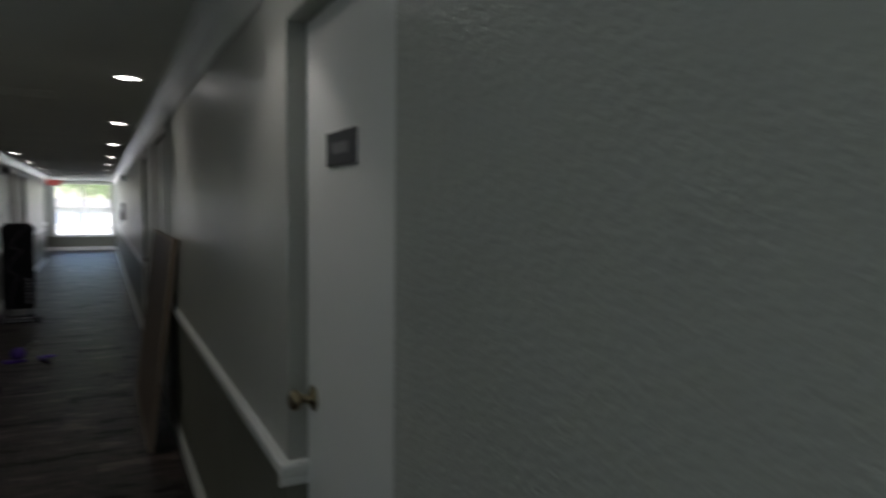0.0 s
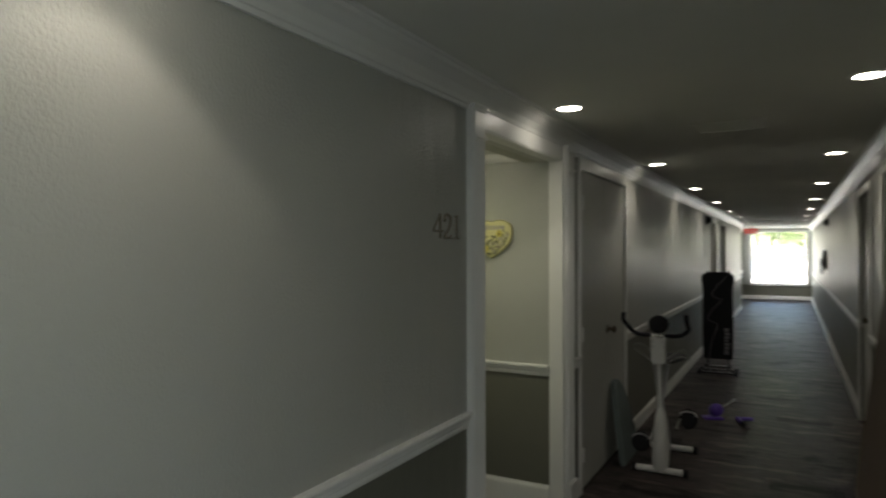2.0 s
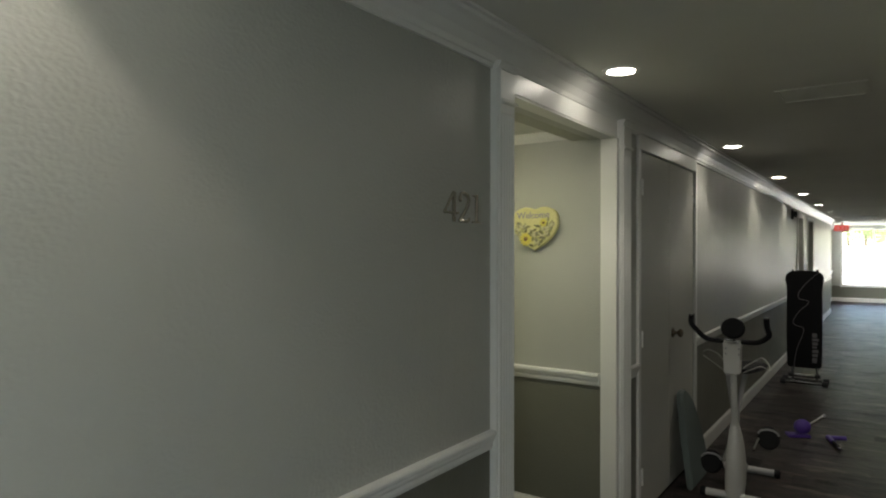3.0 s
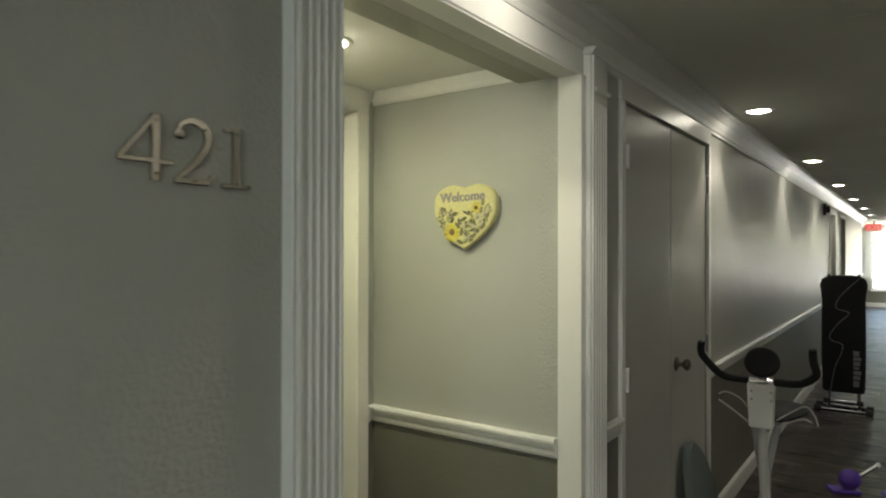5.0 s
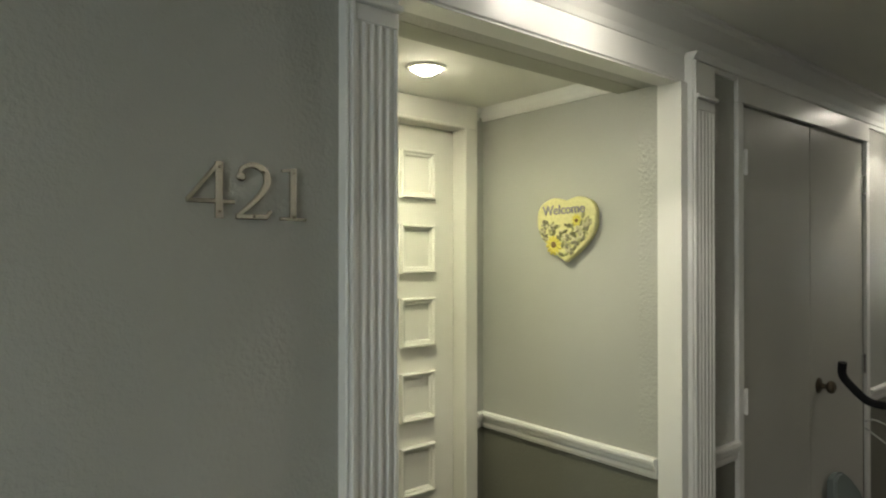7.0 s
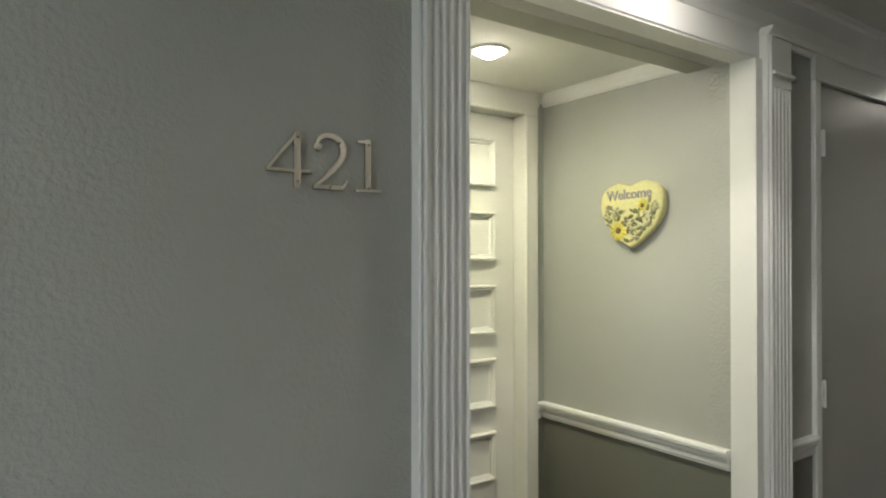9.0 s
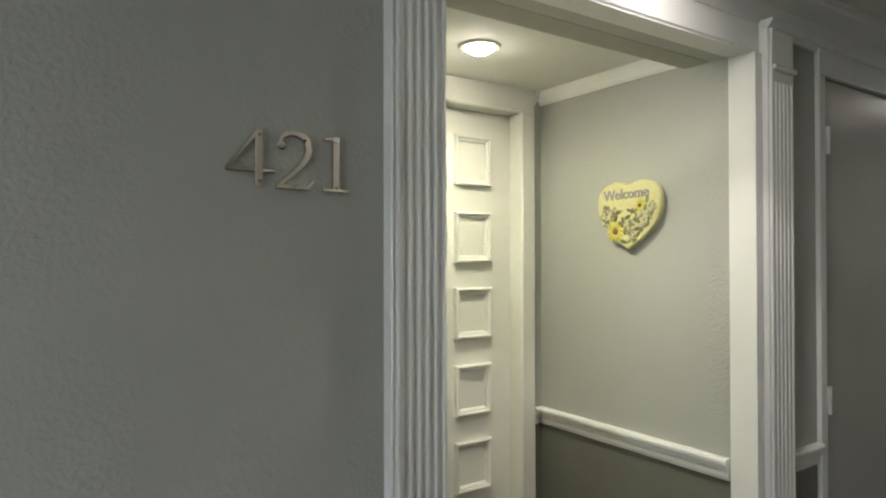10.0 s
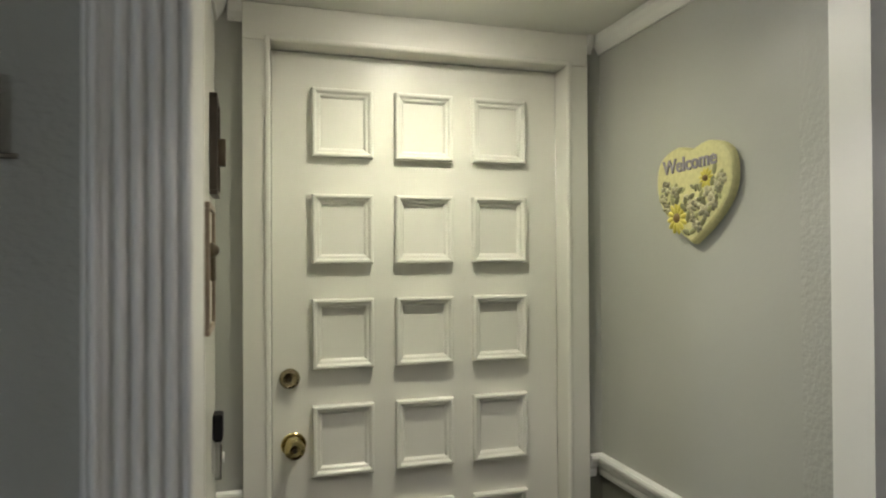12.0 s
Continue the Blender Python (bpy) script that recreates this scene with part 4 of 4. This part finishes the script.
bm.faces.new(sec[0][::-1]), bm.faces.new(sec[-1])
wpart("saddle", bm, M_VINYL, bike, "padded black saddle", smooth=True)
for x, y, z, cx in ((0.868, 7.18, 0.185, 0.955), (1.195, 7.36, 0.355, 1.115)):
    bm = bmesh.new()
    tube(bm, [(cx, 7.26, 0.285), (cx + (x - cx) * 0.3, y, z)], 0.011, 8)
    ck = wpart("crank", bm, M_STEEL, bike, smooth=True)
    bm = bmesh.new()
    turn = Matrix.Translation((x, y, z)) @ Matrix.Rotation(radians(74), 4, "X")
    lathe(bm, [(0, -0.022), (0.058, -0.022), (0.068, -0.012), (0.070, 0.010), (0.060, 0.020), (0, 0.020)], turn @ Matrix.Diagonal((1.0, 1.12, 1, 1)), 20)
    pd = wpart("pedal", bm, M_BLACK, bike, "black plastic pedal with strap", smooth=True)
    bm = bmesh.new()
    tube(bm, [turn @ Vector((0.062 * math.cos(a), 0.02 + 0.034 * math.sin(a), 0.026)) for a in [math.pi * k / 10 for k in range(11)]], 0.007, 8)
    st = wpart("strap", bm, M_GREYMARK, bike, "grey pedal strap", smooth=True)
    st.parent = pd

bike.location.x -= 0.022

# upright folded exercise bench
bench = thing("folded_exercise_bench", "black padded exercise bench folded upright on a chrome base", "exercise bench", pose(1.01, 11.4, 0))
bm = bmesh.new()
HALF = [(0.150, 0.215), (0.176, 0.228), (0.184, 0.26), (0.190, 0.60), (0.188, 1.00), (0.186, 1.14), (0.194, 1.22), (0.204, 1.27), (0.204, 1.305), (0.190, 1.345), (0.150, 1.375), (0.070, 1.390)]
prof = HALF + [(-x, z) for x, z in reversed(HALF)]
extrude(bm, prof, "y", -0.03, 0.03)
bmesh.ops.bevel(bm, geom=[e for e in bm.edges if abs(e.verts[0].co.y - e.verts[1].co.y) < 1e-6], offset=0.014, segments=3, affect="EDGES")
pad = part("pad", bm, M_VINYL, bench, "black vinyl pad with rounded ends", smooth=True)
bm = bmesh.new()
tube(bm, smooth_path([(0.14, -0.031, 1.36), (0.05, -0.031, 1.27), (-0.03, -0.031, 1.17), (-0.065, -0.031, 1.09), (-0.045, -0.031, 1.045), (0.01, -0.031, 1.035), (0.045, -0.031, 1.02), (0.035, -0.031, 0.985),
                      (-0.04, -0.031, 0.91), (-0.10, -0.031, 0.82), (-0.118, -0.031, 0.76), (-0.09, -0.031, 0.725), (-0.03, -0.031, 0.71), (-0.005, -0.031, 0.68), (-0.02, -0.031, 0.60), (-0.075, -0.031, 0.45), (-0.11, -0.031, 0.22)], 5), 0.0035, 6)
o = part("stitching", bm, M_PRINT, bench, "pale wavy printed line", smooth=True)
o.parent = pad
for k, (z0, z1) in enumerate(((0.285, 0.345), (0.355, 0.395), (0.405, 0.445), (0.460, 0.485), (0.495, 0.535), (0.545, 0.580), (0.590, 0.640))):
    o = part("print", rbox(0.085, 0.135 + 0.008 * (k % 3), -0.0335, -0.0312, z0, z1, 0.0008, 1), M_PRINT, bench, "grey printed mark")
    o.parent = pad
for x in (-0.13, 0.13):
    bm = bmesh.new()
    tube(bm, [(x, 0.045, 0.06), (x, 0.045, 1.40)], 0.014, 10)
    part("rail", bm, M_CHROME, bench, "chrome rail", smooth=True)
for y, z, w in ((-0.07, 0.045, 0.25), (0.12, 0.045, 0.25), (-0.02, 0.12, 0.17)):
    bm = bmesh.new()
    tube(bm, [(-w + 0.02, y, z), (w - 0.02, y, z)], 0.020, 12)
    part("base_tube", bm, M_CHROME, bench, "chrome base tube", smooth=True)
    for sx in (-1, 1):
        bm = bmesh.new()
        tube(bm, [(sx * (w - 0.06), y, z), (sx * w, y, z)], 0.034 if z < 0.1 else 0.026, 14)
        part("roller", bm, M_BLACK, bench, "black end roller", smooth=True)
for x in (-0.13, 0.13):
    bm = bmesh.new()
    tube(bm, [(x, -0.07, 0.05), (x, 0.12, 0.05)], 0.016, 10)
    part("foot_link", bm, M_BLACK, bench, smooth=True)
    bm = bmesh.new()
    tube(bm, [(x, -0.02, 0.05), (x, -0.01, 0.235)], 0.013, 10)
    part("upright", bm, M_CHROME, bench, smooth=True)

# teal board leaning on the closet door
TB = pose(0.735, 7.31, 0.0, 0, -9.5, 0)
board = thing("foam_board", "grey-green foam board leaning on the closet door", "board", TB)
bm = bmesh.new()
prof = [(-0.262, 0.012), (-0.252, 0.0), (0.225, 0.0), (0.24, 0.014), (0.225, 0.20), (0.185, 0.40), (0.12, 0.53), (0.04, 0.605), (-0.03, 0.643), (-0.09, 0.650), (-0.135, 0.63), (-0.165, 0.565), (-0.205, 0.36)]
extrude(bm, prof, "x", -0.022, 0.022)
bmesh.ops.bevel(bm, geom=[e for e in bm.edges if abs(e.verts[0].co.x - e.verts[1].co.x) < 1e-6], offset=0.012, segments=3, affect="EDGES")
part("deck", bm, M_TEAL, board, "soft grey-green foam", smooth=True)

# purple hand tools on the carpet
ball = thing("massage_roller", "purple round roller with grey handle on the carpet", "exercise gear", pose(1.22, 8.95, 0, 0, 0, 25))
bm = bmesh.new()
lathe(bm, [(0, -0.055), (0.034, -0.052), (0.055, -0.036), (0.062, -0.030), (0.064, 0), (0.062, 0.030), (0.055, 0.036), (0.034, 0.052), (0, 0.055)], Matrix.Translation((0, 0, 0.086)) @ Matrix.Rotation(radians(70), 4, "X"), 20)
part("wheel", bm, M_PURPLE, ball, "glossy purple shell", smooth=True)
part("foot", rbox(-0.13, 0.05, -0.07, 0.05, 0.0, 0.026, 0.009), M_PURPLE, ball, "purple base plate")
bm = bmesh.new()
tube(bm, [(0.045, 0.02, 0.085), (0.19, 0.06, 0.165)], 0.014, 10)
part("handle", bm, M_STEEL, ball, "grey metal handle", smooth=True)
bm = bmesh.new()
tube(bm, [(0.19, 0.06, 0.165), (0.21, 0.066, 0.176)], 0.016, 10)
part("handle_grip", bm, M_GREYMARK, ball, smooth=True)
bar = thing("hand_grip", "purple and black hand grip bar on the carpet", "exercise gear", pose(1.47, 8.80, 0, 0, 0, -72))
for x0, x1, r, mt, nm in ((-0.18, -0.02, 0.020, M_PURPLE, "grip"), (-0.02, 0.12, 0.015, M_BLACK, "shaft"), (0.12, 0.20, 0.013, M_STEEL, "tip")):
    bm = bmesh.new()
    tube(bm, [(x0, 0, 0.021), (x1, 0, 0.021)], r, 12)
    part(nm, bm, mt, bar, smooth=True)
bm = bmesh.new()
tube(bm, [(-0.16, 0.0, 0.022), (-0.15, 0.13, 0.026)], 0.018, 12)
part("cross_grip", bm, M_PURPLE, bar, smooth=True)

# large framed panel leaning on the east wall
PLEN, PHT = 1.72, 1.455
lean = math.degrees(math.atan2(0.178, 1.44))
panel = thing("leaning_panel", "large brown wood panel with pale edges leaning on the wall", "panel", pose(XR - 0.215, 5.60, 0.0, 0, lean, 0))
part("sheet", rbox(0.004, 0.030, 0.02, PLEN - 0.02, 0.02, PHT - 0.02, 0.002), M_WOOD, panel, "dark brown veneered face")
for a, b, c, e in ((0, PLEN, 0, 0.028), (0, PLEN, PHT - 0.028, PHT), (0, 0.028, 0.0285, PHT - 0.0285), (PLEN - 0.028, PLEN, 0.0285, PHT - 0.0285)):
    part("edge_strip", rbox(0, 0.036, a, b, c, e, 0.003), M_WOODEDGE, panel, "pale wooden edge strip")

# exit sign, horns, wall phone, ceiling vents
ex = thing("exit_sign", "red exit sign hung from the corridor ceiling", "exit sign", pose(0.78, 24.0, 2.27))
part("case", rbox(-0.17, 0.17, -0.025, 0.025, -0.10, 0.10, 0.008), M_EXITBOX, ex)
part("stem", rbox(-0.02, 0.02, -0.02, 0.02, 0.10, 0.17, 0.003), M_EXITBOX, ex)
lettering("letters", "EXIT", 0.19, 0.002, M_EXIT, ex, pose(0, -0.028, 0, 90, 0, 0), "glowing red letters")
for x, sgn, y in ((XL, 1, 13.9), (XR, -1, 15.9)):
    sp = thing("alarm_horn", "small dark alarm horn high on the wall", "alarm", pose(x, y, 2.2))
    part("back_box", rbox(min(0, sgn * 0.03), max(0, sgn * 0.03), -0.055, 0.055, -0.075, 0.075, 0.006), M_BLACK, sp)
    bm = bmesh.new()
    lathe(bm, [(0, 0.03), (0.042, 0.03), (0.050, 0.075), (0.044, 0.075), (0.02, 0.045), (0, 0.045)], FACE_E if sgn > 0 else FACE_W, 18)
    part("horn", bm, M_BLACK, sp, smooth=True)
ph = thing("wall_phone", "black wall telephone on a pale backplate", "telephone", pose(XR, 16.6, 1.16))
part("backplate", rbox(-0.012, -0.001, -0.14, 0.14, 0, 0.58, 0.004), M_TRIM, ph)
part("body", rbox(-0.06, -0.0125, -0.09, 0.08, 0.14, 0.52, 0.01), M_BLACK, ph)
part("handset", rbox(-0.10, -0.061, -0.10, -0.04, 0.05, 0.36, 0.012), M_VINYL, ph)


def vent(x, y, w, d):
    v = thing("ceiling_vent", "flat white ceiling vent grille", "vent", pose(x, y, H), "ceiling vents")
    for a, b, c, e in ((-w, w, -d, -d + 0.02), (-w, w, d - 0.02, d), (-w, -w + 0.02, -d + 0.02, d - 0.02), (w - 0.02, w, -d + 0.02, d - 0.02)):
        part("frame_rail", rbox(a, b, c, e, -0.008, -0.0005, 0.002), M_CEIL, v)
    n = 9
    for k in range(n):
        y0 = -d + 0.03 + (2 * d - 0.06) * k / n
        part("slat", rbox(-w + 0.02, w - 0.02, y0, y0 + 0.012, -0.002, -0.0005, 0.0004, 1), M_CEIL, v)


vent(1.56, 6.3, 0.20, 0.16)
vent(1.50, 20.3, 0.20, 0.16)

# ---- outside the end window ----
bm = bmesh.new()
box(bm, -500, 500, -500, 800, -0.5, -0.25)
setting("ground", bm, M_GRASS, "sunlit lawn and paving outside the building", "ground")
bm = bmesh.new()
box(bm, -30, 40, 27.3, 57, -0.249, -0.20)
setting("pavement", bm, M_PAVE, "pale sunlit concrete parking court", "pavement")
hs = thing("house", "low white stucco building across the court", "house", pose(2, 58, -0.25))
part("wall", rbox(-16, 14, 0, 7, 0, 1.55, 0.02), M_STUCCO, hs)
bm = bmesh.new()
extrude(bm, [(-0.5, 1.55), (7.5, 1.55), (3.5, 2.25)], "x", -16.6, 14.6)
part("roof", bm, M_ROOF, hs, "grey pitched roof")
for x, ww in ((-7.2, 0.6), (-4.4, 0.6), (-3.2, 0.5), (-1.65, 0.5), (-0.95, 0.36), (-0.48, 0.34), (0.0, 0.22), (1.2, 0.5), (3.4, 0.6)):
    w = part("window", rbox(x, x + ww, -0.05, 0.03, 0.25, 1.10, 0.01), M_BLUEDOOR, hs, "slate blue window")
    part("sill", rbox(x - 0.04, x + ww + 0.04, -0.12, 0.03, 0.17, 0.24, 0.01), M_TRIM, w)


def tree(x, y, h, seed):
    r = random.Random(seed)
    t = thing("tree", "leafy green tree with a slim trunk", "tree", pose(x, y, -0.25), "trees outside the end window")
    bm = bmesh.new()
    tube(bm, [(0, 0, 0), (0.05, 0, h * 0.3), (-0.04, 0.05, h * 0.6), (0, 0, h * 0.85)], 0.1, 8, [0.16, 0.12, 0.08, 0.03])
    tips = []
    for k in range(9):
        a, z = r.random() * 6.28, h * (0.32 + 0.5 * r.random())
        l = h * (0.18 + 0.16 * r.random())
        tip = Vector((l * math.cos(a), l * math.sin(a), z + l * 0.6))
        tube(bm, [(0, 0, z), tip * 0.5 + Vector((0, 0, z * 0.5 + 0.05)), tip], 0.04, 6, [0.05, 0.035, 0.012])
        tips.append(tip)
    part("trunk", bm, M_BARK, t, smooth=True)
    verts, faces = [], []
    for k in range(2600):
        c = r.choice(tips) + Vector((r.gauss(0, 1), r.gauss(0, 1), r.gauss(0, 0.8))) * h * 0.11
        u = Vector((r.gauss(0, 1), r.gauss(0, 1), r.gauss(0, 1))).normalized()
        v = u.orthogonal().normalized()
        s = 0.05 + 0.06 * r.random()
        i = len(verts)
        verts += [c - u * s, c + v * s * 0.5, c + u * s, c - v * s * 0.5]
        faces.append((i, i + 1, i + 2, i + 3))
    me = bpy.data.meshes.new("crown")
    me.from_pydata(verts, [], faces)
    me.materials.append(M_TREELEAF)
    cr = new("crown", me)
    cr.parent = t
    return t


for k, (x, y, h) in enumerate(((-1.6, 50, 5.5), (3.6, 53, 6.0), (0.9, 66.5, 6.0), (2.6, 67.5, 6.6), (-0.9, 67, 6.2), (0.2, 72, 9), (6.5, 69, 9.5), (-6, 67, 9))):
    tree(x, y, h, 20 + k)

# ---- carpet tiles ----
TX, TY = 0.47, 0.25
tile_meshes = {}


def tile_mesh(w):
    key = round(w, 3)
    if key not in tile_meshes:
        bm = bmesh.new()
        box(bm, -w / 2 + 0.001, w / 2 - 0.001, -TY / 2 + 0.001, TY / 2 - 0.001, -0.0075, 0)
        tile_meshes[key] = mesh("carpet_tile", bm, M_CARPET)
    return tile_meshes[key]


floor_ob = bpy.data.objects["floor"]
rest = bmesh.new()
row, y = 0, Y0
while y < Y1 - 0.01:
    x = XL - 0.03 - 3 * TX + (row % 2) * TX / 2
    west = AX - 0.05 if AY0 - 0.2 < y < AY1 - 0.02 else (0.35 if y > 22.3 else XL)
    while x < XR:
        x0, x1 = max(x, west), min(x + TX, XR)
        x += TX
        if x1 - x0 < 0.02:
            continue
        if 0.5 < y < 15.0 and x0 >= XL - 0.3:
            o = new("carpet_tile", tile_mesh(x1 - x0))
            o.parent = floor_ob
            o.location = ((x0 + x1) / 2, y + TY / 2, 0)
        else:
            box(rest, x0 + 0.001, x1 - 0.001, y + 0.001, min(y + TY, Y1) - 0.001, -0.0075, 0)
    y += TY
    row += 1
o = part("far_carpet", rest, M_CARPET, floor_ob, "carpet tiles at the corridor ends")
tagged(o, kind="stuff")
